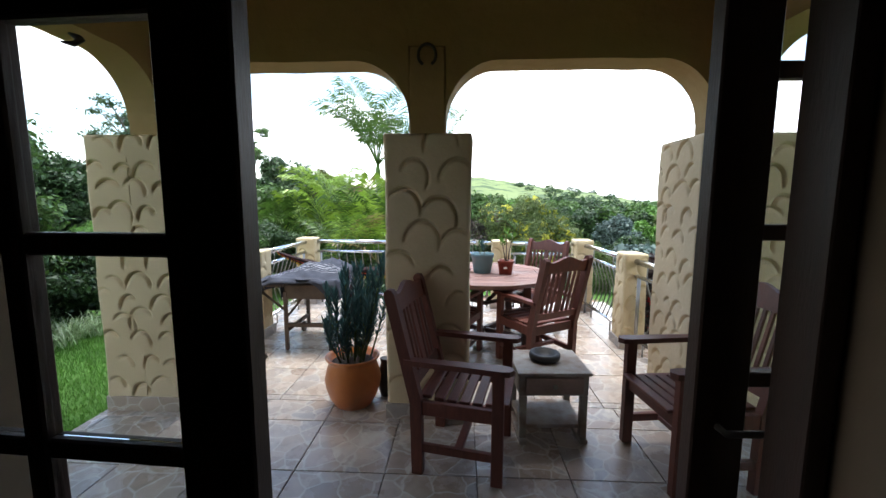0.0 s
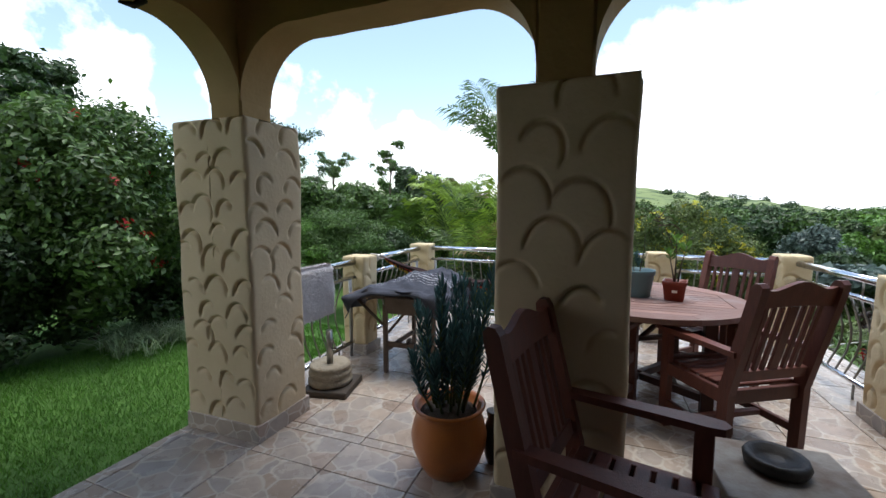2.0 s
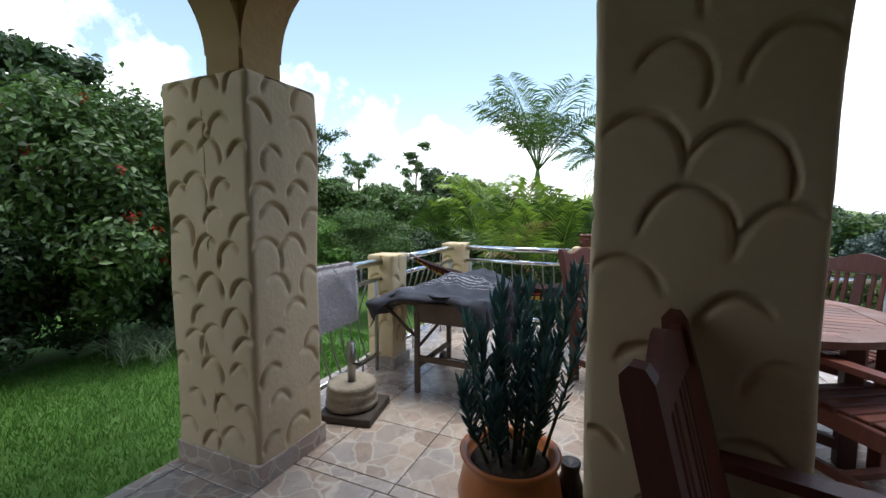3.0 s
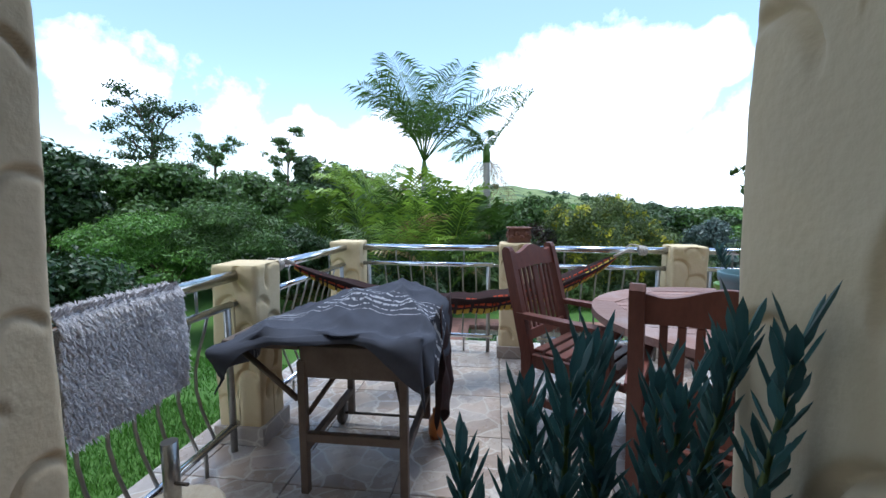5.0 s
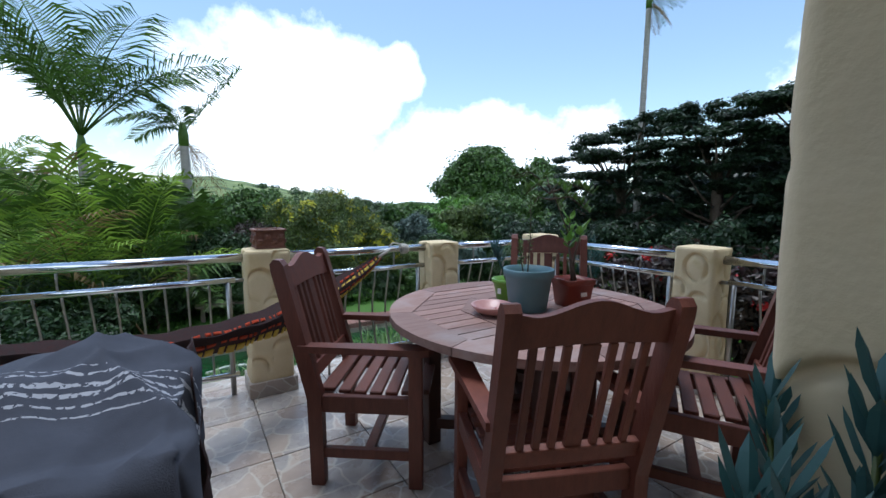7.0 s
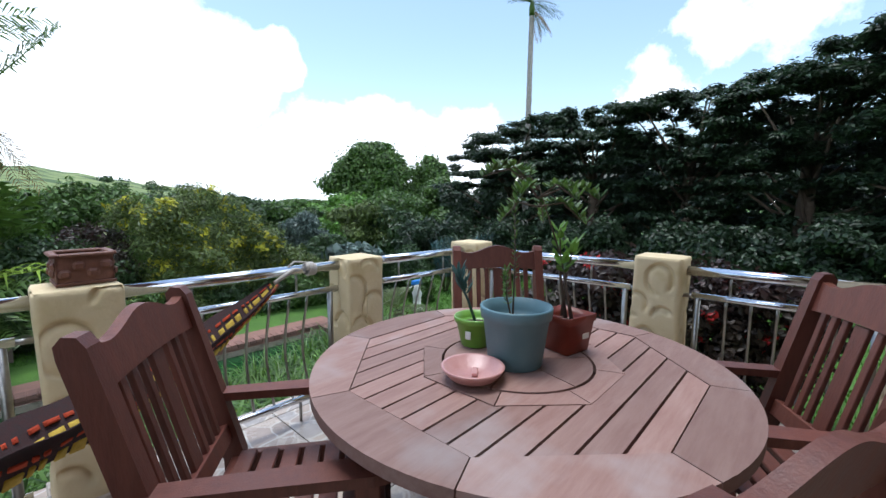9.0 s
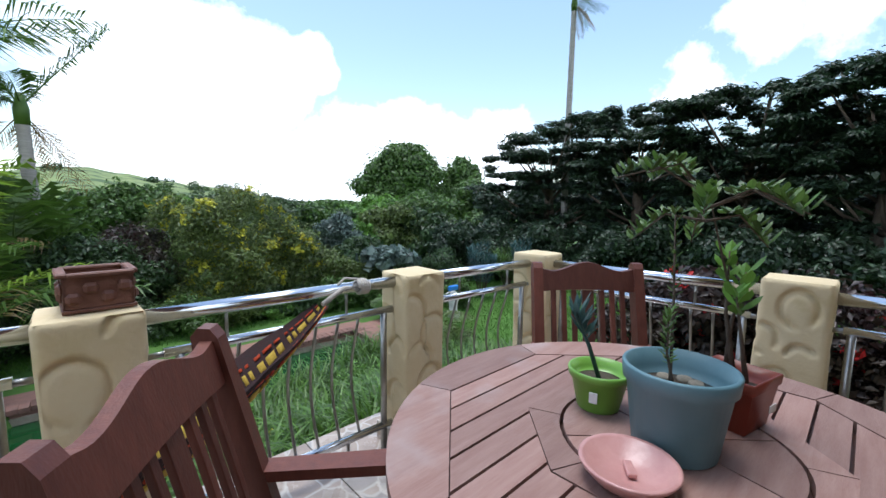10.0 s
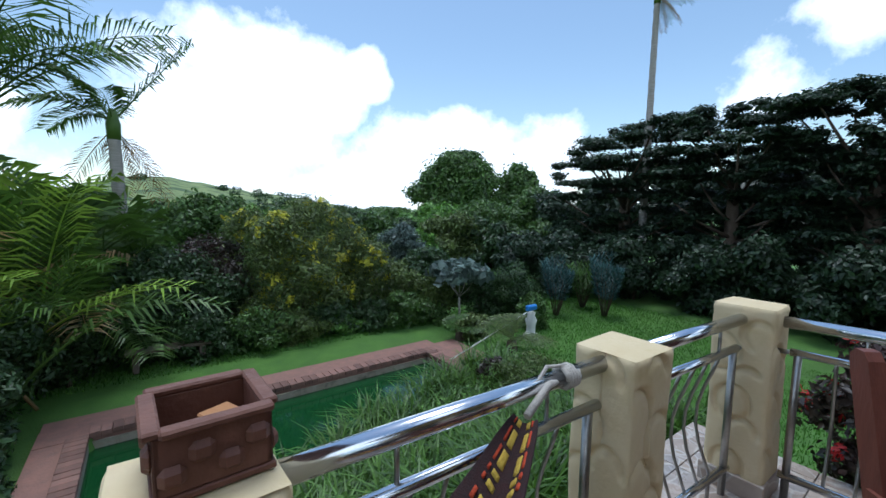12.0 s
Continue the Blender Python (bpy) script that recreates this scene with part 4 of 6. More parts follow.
ub = thing("umbrella_stand", pose(-2.08, 3.54, 0), "round weathered cement umbrella base with a grey pipe", "umbrella stand")
part("plate", boxed((0.02, 0.0, 0.025), (0.36, 0.36, 0.05), rotz(12), 0.006), IRON, ub, "dark slab under the base")
part("drum", lathe([(0.155, 0.05), (0.17, 0.07), (0.17, 0.095), (0.155, 0.11), (0.165, 0.13), (0.165, 0.155), (0.15, 0.17), (0.158, 0.185), (0.158, 0.20), (0.14, 0.215), (0.05, 0.205), (0.0, 0.205)], 32), CEMENT, ub)
part("pipe", tubed([(0, 0, 0.2), (0, 0, 0.47)], 0.026, 14), STEEL_DULL, ub, "grey metal pipe socket")
part("bolt", tubed([(0.02, -0.01, 0.33), (0.085, -0.03, 0.345)], 0.006, 6), IRON, ub)

# barbecue trolley under a blanket
BX, BY = -1.595, 4.265
bq = thing("barbecue_trolley", pose(BX, BY, 0), "wheeled barbecue trolley of weathered bars", "barbecue")
for sx in (-1, 1):
    part("leg", boxed((sx * 0.222, -0.30, 0.30), (0.035, 0.035, 0.60), bevel=0.003), RUSTY, bq)
    part("leg", boxed((sx * 0.222, 0.28, 0.33), (0.035, 0.035, 0.54), bevel=0.003), RUSTY, bq)
    part("brace", tubed([(sx * 0.222, -0.26, 0.34), (sx * 0.10, -0.05, 0.54)], 0.013, 6), RUSTY, bq)
    part("side_rail", boxed((sx * 0.222, -0.01, 0.20), (0.03, 0.56, 0.035), bevel=0.003), RUSTY, bq)
    wh = part("wheel", lathe([(0.02, -0.016), (0.055, -0.016), (0.062, -0.008), (0.062, 0.008), (0.055, 0.016), (0.02, 0.016)], 24), IRON, bq, "black rubber wheel")
    wh.matrix_basis = pose(sx * 0.275, 0.28, 0.062, 0, 90, 0)
part("axle", tubed([(-0.28, 0.28, 0.062), (0.28, 0.28, 0.062)], 0.008, 8), IRON, bq)
part("cross_rail", boxed((0, -0.30, 0.26), (0.44, 0.03, 0.04), bevel=0.003), RUSTY, bq)
part("fire_box", boxed((0.02, -0.01, 0.60), (0.50, 0.60, 0.15), bevel=0.01), RUSTY, bq, "shallow grey-brown fire box")
part("side_shelf", boxed((-0.42, -0.12, 0.655), (0.36, 0.34, 0.03), bevel=0.004), RUSTY, bq)
part("shelf_brace", tubed([(-0.56, -0.25, 0.64), (-0.25, -0.29, 0.42)], 0.013, 6), RUSTY, bq)
part("lid", lathe([(0.19, 0.0), (0.18, 0.03), (0.12, 0.06), (0.05, 0.08), (0.0, 0.085)], 28), IRON, bq).matrix_basis = pose(0.08, 0.13, 0.676)
# the blanket: a sheet laid over box, lid and shelf
NBX, NBY = 90, 80
verts, faces, sheet = [], [], []


def blanket_top(x, y):
    """Height of what the blanket lies on, about the trolley's middle."""
    h = 0.70
    d = math.hypot((x - 0.08) / 0.40, (y - 0.14) / 0.40)
    h += 0.125 * max(0.0, 1 - d) ** 0.85
    h += 0.03 * max(0, 1 - abs(x + 0.1) / 0.25) * max(0, 1 - abs(y - 0.0) / 0.4)
    h -= 0.05 * rise(0.15, 0.6, -x)
    return h


def drape(u, v):
    """Sheet coordinates about the middle to a place; what lies past the box's edges hangs down."""
    ex0, ex1, ey0, ey1 = -0.56, 0.30, -0.33, 0.34
    x, y = min(max(u, ex0), ex1), min(max(v, ey0), ey1)
    ox, oy = abs(u - x), abs(v - y)
    over = math.hypot(ox, oy)
    z = blanket_top(x, y)
    if over > 0:
        fold = 0.022 * math.sin(u * 17 + v * 21) + 0.03 * noise.noise(Vector((u * 4, v * 4, 2)))
        x += math.copysign(min(over, 0.03) * (ox / over) + fold * (ox / over), u - x if ox else 1) * (1 if ox else 0)
        y += math.copysign(min(over, 0.03) * (oy / over) + fold * (oy / over), v - y if oy else 1) * (1 if oy else 0)
        z -= max(over - 0.012, 0) * 0.97
    ridge = 1 - abs(noise.noise(Vector((u * 3.4 + v * 2.2, v * 1.6 - u, 7.5))) * 2.2)
    ridge2 = 1 - abs(noise.noise(Vector((u * 6.5 - v * 3.2, v * 3.5, 3.5))) * 2.0)
    w = 0.036 * max(0.0, ridge) ** 2 + 0.016 * max(0.0, ridge2) ** 2 + noise.noise(Vector((u * 3.2, v * 5.0, 0.5))) * 0.028 + noise.noise(Vector((u * 9 + v * 5, v * 9, 4.5))) * 0.011
    return (x, y, z + w * (1 if over == 0 else 0.4) + 0.012)


for j in range(NBY + 1):
    for i in range(NBX + 1):
        u, v = -0.72 + 1.28 * i / NBX, -0.50 + 1.16 * j / NBY
        if u > 0.28:
            u = 0.28 + (u - 0.28) * (1.25 if v > -0.1 else 0.75)
        if v < -0.33:
            v = -0.33 + (v + 0.33) * (0.28 + 1.15 * rise(0.06, 0.30, u) + 0.75 * rise(0.42, 0.6, -u))
        verts.append(drape(u, v))
        sheet.append((u, v, 0.0))
for j in range(NBY):
    for i in range(NBX):
        k = j * (NBX + 1) + i
        faces.append((k, k + 1, k + NBX + 2, k + NBX + 1))
bl = mesh_of("blanket", verts, faces, CHARCOAL_CLOTH, True)
bl.data.attributes.new("sheet", "FLOAT_VECTOR", "POINT").data.foreach_set("vector", np.array(sheet, dtype=np.float32).ravel())
bl.location = (BX, BY, 0)
sol = bl.modifiers.new("thickness", "SOLIDIFY")
sol.thickness = 0.006
cv, cf = [], []
for j in range(19):
    for i in range(25):
        f = i / 24
        y = -0.02 + 0.40 * f
        z = 0.77 - 0.61 * j / 18 * (1 - 0.12 * math.sin(f * 9))
        cv.append((BX + 0.335 + 0.02 * math.sin(f * 15 + j * 0.2) * (0.3 + j / 18) + 0.02 * noise.noise(Vector((f * 4, j * 0.3, 1))), BY + y, z))
for j in range(18):
    for i in range(24):
        k = j * 25 + i
        cf.append((k, k + 1, k + 26, k + 25))
cover = mesh_of("barbecue_cover", cv, cf, HAM_DARK, True)
cover.modifiers.new("thickness", "SOLIDIFY").thickness = 0.005
tagged(cover, "black cloth cover hanging down the trolley's side", "cover")
tagged(bl, "charcoal blanket with white stripes thrown over the barbecue", "blanket")
pot_y = thing("clay_bottle", pose(-1.31, 4.46, 0), "small brown clay bottle on the floor behind the trolley", "bottle")
part("body", lathe([(0.035, 0), (0.042, 0.03), (0.04, 0.10), (0.018, 0.135), (0.02, 0.16), (0.0, 0.16)], 16), TERRACOTTA, pot_y)

# hammock from the west rail to the north rail
hm = thing("hammock", pose(0, 0, 0), "black, orange and yellow woven hammock slung between two rails", "hammock")
HA, HB = Vector((-2.25, 4.77, 0.895)), Vector((-0.05, 5.745, 0.86))
HN = 90


def ham_point(s, q):
    """s along the hammock, q across its drooping width (-1 to 1)."""
    p = HA.lerp(HB, s)
    sag = 4 * s * (1 - s)
    bunch = min(1, sag * 1.35) ** 0.8
    p.z -= 0.285 * sag ** 0.95
    acr = Vector((-(HB - HA).y, (HB - HA).x, 0)).normalized()
    width, fold = 0.035 + 0.075 * bunch, 0.03 + 0.115 * bunch
    return p + acr * (width * q + 0.01 * math.sin(s * 9)) + Vector((0, 0, -fold * (1 - abs(q)) + 0.03 * bunch * abs(q) + 0.006 * math.sin(s * 60 + q * 5) * bunch))


def ham_band(q0, q1, mat, dashes=False, inset=0.0):
    bm = bmesh.new()
    acr = Vector((-(HB - HA).y, (HB - HA).x, 0)).normalized()
    steps = HN * 2 if dashes else HN
    last = None
    for i in range(steps + 1):
        s = i / steps
        out_v = (acr * (1 if (q0 + q1) > 0 else -1) * -inset) + Vector((0, 0, -inset * 0.3))
        row = [bm.verts.new(ham_point(s, q0 + (q1 - q0) * k / 3) + acr * (-inset if q0 < 0 else inset)) for k in range(4)]
        if last and not (dashes and (i % 4 == 3 or (i * 7) % 13 in (0, 5))):
            for k in range(3):
                bm.faces.new((last[k], last[k + 1], row[k + 1], row[k]))
        last = row
    for v in [v for v in bm.verts if not v.link_faces]:
        bm.verts.remove(v)
    ob = part("band", bm, mat, hm, smooth=True)
    if dashes:
        ob["kind"] = "stuff"
    so = ob.modifiers.new("thickness", "SOLIDIFY")
    so.thickness, so.offset = (0.005 if q1 - q0 > 1 else 0.013), 0
    return ob


ham_band(-1, 1, HAM_DARK)
ham_band(-0.74, -0.66, HAM_ORANGE, True, 0.0)
ham_band(-0.52, -0.30, HAM_YELLOW, True, 0.0)
ham_band(0.30, 0.55, HAM_YELLOW, True, 0.0)
ham_band(0.66, 0.74, HAM_ORANGE, True, 0.0)
for end, rail_to in ((HA, (-2.32, 4.68, 0.905)), (HB, (0.18, 5.79, 0.905))):
    part("cord", tubed([end, Vector(end).lerp(Vector(rail_to), 0.5) + Vector((0, 0, 0.03)), rail_to], 0.012, 8), ROPE, hm, "pale rope tie")
    rt = Vector(rail_to)
    along = Vector((1, -0.05, 0)) if rail_to[0] > 0 else Vector((0, 1, 0))
    cross = along.cross(Vector((0, 0, 1))).normalized()
    wind = [rt + along * (0.05 * (i / 40 - 0.5)) + (cross * math.cos(i * 0.65) + Vector((0, 0, 1)) * math.sin(i * 0.65)) * 0.033 for i in range(41)]
    part("knot", tubed(wind, 0.009, 6), ROPE, hm, "pale rope wound round the rail")
    part("loose_end", tubed([rt + Vector((0, 0, 0.035)), rt + along * -0.09 + Vector((0, 0, 0.05)), rt + along * -0.17 + Vector((0, -0.02, 0.0))], 0.006, 6), ROPE, hm)

# carved box on the post
cb = thing("carved_box", pose(-0.80, 5.845, 0.964, 0, 0, 2), "small open red-brown carved wooden box standing on the plaster post", "box")
part("base", boxed((0, 0, 0.006), (0.185, 0.185, 0.012), bevel=0.002), CARVED, cb)
for k in range(4):
    m = rotz(90 * k)
    def put(c, s, bev=0.003):
        bm = boxed((0, 0, 0), s, None, bev)
        bmesh.ops.transform(bm, matrix=m.to_4x4() @ Matrix.Translation(c), verts=bm.verts)
        return bm
    part("wall", put((0, -0.082, 0.062), (0.176, 0.012, 0.10)), CARVED, cb)
    part("rim", put((0.006, -0.088, 0.118), (0.168, 0.028, 0.014), 0.004), CARVED, cb)
    for i in range(4):
        part("carving", put((-0.063 + 0.042 * i, -0.091, 0.045 + 0.03 * (i % 2)), (0.040, 0.020, 0.036), 0.0095), CARVED, cb)
part("liner", boxed((0.02, 0.01, 0.05), (0.06, 0.045, 0.075), rotz(20), 0.003), TAN, cb, "tan block lying in the box")

# on the table: three pots and a saucer
def flower_pot(at, mat, r0, r1, h, label, lip=0.012, square=False):
    p = thing("flower_pot", at, label, "flower pot", "pots on the table")
    k = 4 if square else 40
    prof = [(r0 - 0.004, 0), (r0, 0.004), (r0 + (r1 - r0) * 0.80, h * 0.80), (r1 + lip * 0.5, h * 0.815), (r1 + lip, h - 0.004), (r1 + lip - 0.002, h), (r1 - 0.003, h), (r1 - 0.010, h * 0.8), (r1 - 0.018, h * 0.70), (0.0, h * 0.68)]
    part("pot", lathe(prof, k), mat, p)
    part("soil", lathe([(0.0, h * 0.69), (r1 - 0.02, h * 0.70), (r1 * 0.5, h * 0.735), (0.0, h * 0.74)], 4 if square else 24), SOIL, p)
    return p


blue = flower_pot(pose(0.16, 4.38, TZ + 0.001), BLUE_POT, 0.092, 0.118, 0.205, "faded teal plastic flower pot with dry twigs", 0.006)
for k in range(7):
    a = k * 2.4
    part("pebble", lathe([(0.0, 0.0), (0.02, 0.003), (0.016, 0.011), (0.0, 0.014)], 8), CEMENT, blue).matrix_basis = pose(0.05 * math.cos(a), 0.05 * math.sin(a), 0.148)
tw = [((0.01, 0.02, 0.14), (0.05, 0.05, 0.56), (0.01, 0, 0)), ((-0.02, 0.0, 0.14), (-0.04, 0.02, 0.33), (0, 0.01, 0))]
for b, t, bend in tw:
    part("stem", tubed([b, Vector(b).lerp(Vector(t), 0.5) + Vector(bend), t], [0.004, 0.003, 0.0015], 6), BARK, blue)
stem_plant(blue, tw, L_MID, 0.028, 0.008, 40)
green = flower_pot(pose(0.215, 4.595, TZ + 0.001), GREEN_POT, 0.058, 0.082, 0.115, "lime green plastic pot with a young succulent", 0.005)
part("badge", boxed((-0.074, -0.02, 0.055), (0.004, 0.022, 0.03), rotz(14), 0.001), WHITE_PAINT, green, "pale oval sticker")
gs = [((0, 0, 0.08), (-0.06, 0.05, 0.27), (0.01, 0, 0))]
for b, t, bend in gs:
    part("stem", tubed([b, Vector(b).lerp(Vector(t), 0.5) + Vector(bend), t], [0.007, 0.006, 0.003], 6), L_SUCC, green)
stem_plant(green, gs, L_SUCC, 0.075, 0.012, 34, steep=0.7, bare=0.6)
red = flower_pot(pose(0.405, 4.315, TZ + 0.001, 0, 0, 32), RED_POT, 0.085, 0.108, 0.145, "square brick-red plastic pot with a leafy sapling", 0.004, True)
part("torn_label", boxed((-0.060, -0.066, 0.075), (0.035, 0.002, 0.02), rotz(-45), 0.0), WHITE_PAINT, red, "torn white label")
sap = [((0, 0, 0.12), (0.02, 0.03, 0.46), (0.01, 0.01, 0)), ((0.03, 0.01, 0.12), (0.06, -0.03, 0.40), (0.0, 0.01, 0)), ((-0.02, -0.02, 0.12), (-0.04, 0.03, 0.36), (0, 0, 0))]
crown_at = Vector((-0.06, 0.12, 0.60))
twigs = [((0.01, 0.02, 0.34), (-0.06, 0.12, 0.62), (0.004, 0, 0))]
for k in range(9):
    a = k * 2.399 + 0.4
    twigs.append((tuple(crown_at - Vector((0, 0, 0.03 * (k % 3)))), (crown_at.x + 0.21 * math.cos(a), crown_at.y + 0.21 * math.sin(a), crown_at.z + 0.05 - 0.09 * (k % 3)), (0, 0, 0.05)))
for b, t, bend in sap + twigs:
    part("branch", tubed([b, Vector(b).lerp(Vector(t), 0.5) + Vector(bend), t], [0.008, 0.005, 0.002] if b[2] < 0.2 else [0.004, 0.003, 0.0015], 6), BARK, red)
stem_plant(red, sap, L_BRIGHT, 0.062, 0.030, 8, bare=0.72)
stem_plant(red, twigs[1:], L_MID, 0.046, 0.017, 30, bare=0.25)
sc = thing("saucer", pose(-0.045, 4.405, TZ + 0.002), "shallow pink glazed clay saucer with shards", "saucer")
part("dish", lathe([(0.05, 0), (0.075, 0.010), (0.096, 0.034), (0.101, 0.043), (0.098, 0.046), (0.090, 0.043), (0.070, 0.016), (0.0, 0.009)], 32), PINK_CLAY, sc)
part("shard", boxed((0.01, 0.0, 0.02), (0.05, 0.018, 0.01), rotz(35), 0.002), PINK_CLAY, sc)


# ---- pool and garden ----
def leaves_mesh(name, centres, normals, size, aspect, mat, seed, fold=0.25):
    """Folded lance-shaped leaves, four corners each, at given places, turned about at random."""
    rng = np.random.default_rng(seed)
    n = len(centres)
    c = np.asarray(centres, float)
    nr = np.asarray(normals, float) + rng.normal(0, 0.55, (n, 3))
    nr /= np.linalg.norm(nr, axis=1)[:, None] + 1e-9
    t = rng.normal(0, 1, (n, 3))
    t[:, 2] -= 0.35
    t -= nr * np.sum(t * nr, axis=1)[:, None]
    t /= np.linalg.norm(t, axis=1)[:, None] + 1e-9
    b = np.cross(nr, t)
    s = (size * rng.uniform(0.6, 1.35, n))[:, None]
    w = s * aspect
    v = np.stack([c - t * s * 0.5, c + b * w * 0.5 + nr * w * fold, c + t * s * 0.5, c - b * w * 0.5 + nr * w * fold], axis=1).reshape(-1, 3)
    me = bpy.data.meshes.new(name)
    me.vertices.add(4 * n)
    me.vertices.foreach_set("co", v.ravel())
    me.loops.add(6 * n)
    idx = np.arange(n)[:, None] * 4 + np.array([0, 1, 2, 0, 2, 3])[None]
    me.loops.foreach_set("vertex_index", idx.ravel())
    me.polygons.add(2 * n)
    me.polygons.foreach_set("loop_start", np.arange(2 * n) * 3)
    me.update(calc_edges=True)
    me.validate()
    me.materials.append(mat)
    return new(name, me)


def crown_points(blobs, count, seed, shell=0.72, flat=0.0, fuzz=0.14):
    """Places and outward normals in the outer part of some ellipsoids, broken up by noise so that the outline is uneven."""
    rng = np.random.default_rng(seed)
    vol = np.array([b[3] * b[4] * b[5] for b in blobs]) ** 0.67
    pick = rng.choice(len(blobs), count, p=vol / vol.sum())
    B = np.array(blobs, float)[pick]
    d = rng.normal(0, 1, (count, 3))
    d /= np.linalg.norm(d, axis=1)[:, None]
    if flat:
        d[:, 2] = np.where(d[:, 2] < 0, d[:, 2] * flat, d[:, 2])
    wob = 0.80 + 0.30 * np.sin(d[:, 0] * 5 + B[:, 0] * 3) * np.cos(d[:, 1] * 6 + B[:, 1]) + 0.14 * np.sin(d[:, 2] * 9 + d[:, 0] * 11 + B[:, 2])
    r = (shell + (1 - shell) * rng.random(count) ** 0.6) * np.clip(wob + 0.12, 0.68, 1.2)
    p = B[:, :3] + d * B[:, 3:6] * r[:, None] + rng.normal(0, fuzz, (count, 3)) * B[:, 3:6]
    nn = d / B[:, 3:6]
    nn /= np.linalg.norm(nn, axis=1)[:, None]
    nn[:, 2] += 0.35
    return p, nn


def tree(name, x, y, blobs, leaf_mat, count, size, label, category="tree", aspect=0.5, trunk_r=0.12, seed=1, flat=0.0, shell=0.6, spikes=None, bark=None, fuzz=0.14):
    """A trunk with limbs to its clumps and a crown of leaves; blobs are given about the foot, z from the ground."""
    z = ground_z(x, y)
    t = thing(name, pose(x, y, z - 0.05), label, category)
    bm = bmesh.new()
    low = min(b[2] for b in blobs)
    fork = Vector((0, 0, max(0.25, low * 0.55)))
    tube(bm, [(0, 0, 0), (0.02, 0.01, fork.z * 0.5), fork], [trunk_r * 1.25, trunk_r, trunk_r * 0.85], 8)
    for b in blobs[1:12]:
        e = Vector(b[:3])
        tube(bm, [fork, fork.lerp(e, 0.5) + Vector((0, 0, -0.06 * e.length)), e], [trunk_r * 0.5, trunk_r * 0.3, trunk_r * 0.1], 6)
    part("trunk", bm, bark or BARK, t)
    p, nn = crown_points(blobs, int(count * 1.5), seed, shell, flat, fuzz)
    cr = leaves_mesh("crown", p, nn, size, aspect, leaf_mat, seed)
    cr.parent = t
    if spikes:
        mat, cnt, sz, lab = spikes
        rng = np.random.default_rng(seed + 99)
        p, nn = crown_points(blobs[1:] or blobs, cnt, seed + 5, 1.08, 0.35, 0.02)
        q = np.repeat(p, 20, axis=0) + rng.normal(0, sz * 0.36, (cnt * 20, 3))
        s = leaves_mesh("flower_head", q, np.repeat(nn, 20, axis=0), sz * 0.75, 0.5, mat, seed + 6)
        s.parent = t
        s["label"], s["kind"] = lab, "stuff"
    return t


def heap_of(n, rx, ry, z0, z1, seed, r=(0.35, 0.6), top=0.5, core=1.0):
    """Clumps over the outside of a rounded mass, and one filling its middle."""
    rnd = random.Random(seed)
    h, out = z1 - z0, [(0, 0, z0 + 0.48 * (z1 - z0), 0.74 * rx * core, 0.74 * ry * core, 0.46 * (z1 - z0) * core)]
    for k in range(int(n * 2.2)):
        f = (k + rnd.random()) / (n * 2.2)
        f = f ** 0.85
        reach = math.sqrt(max(0.0, 1 - (max(0, f - top) / (1 - top)) ** 2)) * (0.80 + 0.2 * min(1, f / 0.3))
        a, q = rnd.uniform(0, 6.283), rnd.uniform(0.55 if core > 0.5 else 0.1, 1.0)
        s = rnd.uniform(*r) * 0.72
        out.append((rx * reach * q * math.cos(a), ry * reach * q * math.sin(a), z0 + h * (0.06 + 0.88 * f), s * rx, s * ry, min(s * rx, s * h * 0.6) * 0.8))
    return out


GARDEN_TURN = 1.95                     # the garden's plan is turned a little against the terrace


def at_heading(head, dist, ex=-0.9, ey=4.04):
    h = radians(head - GARDEN_TURN)
    return ex + dist * math.sin(h), ey + dist * math.cos(h)


def site(x, y):
    c, q = math.cos(radians(GARDEN_TURN)), math.sin(radians(GARDEN_TURN))
    k = 0.91 if y > 9 else 1.0
    u, v = (x + 1.05) * k, (y - 4.23) * k
    return -1.05 + u * c - v * q, 4.07 + u * q + v * c


# pool: basin, water, brick coping as single bricks
pw = thing("pool", pose(0, 0, 0), "sunken garden pool with green water", "pool", kind="structure")
px0, px1, py0, py1 = POOL
part("basin", boxed(((px0 + px1) / 2, (py0 + py1) / 2, -2.5), (px1 - px0 + 0.3, py1 - py0 + 0.3, 0.2)), CEMENT, pw)
for c, s in ((((px0 + px1) / 2, py1 + 0.1, -1.98), (px1 - px0 + 0.4, 0.2, 0.92)), (((px0 + px1) / 2, py0 - 0.1, -1.98), (px1 - px0 + 0.4, 0.2, 0.92)),
             ((px0 - 0.1, (py0 + py1) / 2, -1.98), (0.2, py1 - py0, 0.92)), ((px1 + 0.1, (py0 + py1) / 2, -1.98), (0.2, py1 - py0, 0.92))):
    part("side", boxed(c, s), CEMENT, pw)
water = as_object("water", boxed(((px0 + px1) / 2, (py0 + py1) / 2, -2.0), (px1 - px0, py1 - py0, 0.76)), WATER)
tagged(water, "still dark green pool water", "water", kind="structure")
ph = thing("pool_hose", pose(0, 0, 0), "pale floating pool hose", "hose")
part("hose", tubed([(-1.15, 10.6, -1.612), (-0.85, 10.75, -1.612), (-0.55, 10.68, -1.612), (-0.3, 10.4, -1.612)], 0.02, 8), WHITE_PAINT, ph)
coping = as_object("pavement", boxed(((px0 + px1) / 2, py1 + 0.37, -1.50), (px1 - px0 + 1.0, 0.70, 0.10)), BRICK)
tagged(coping, "brick-paved pool surround", "pavement", kind="structure")
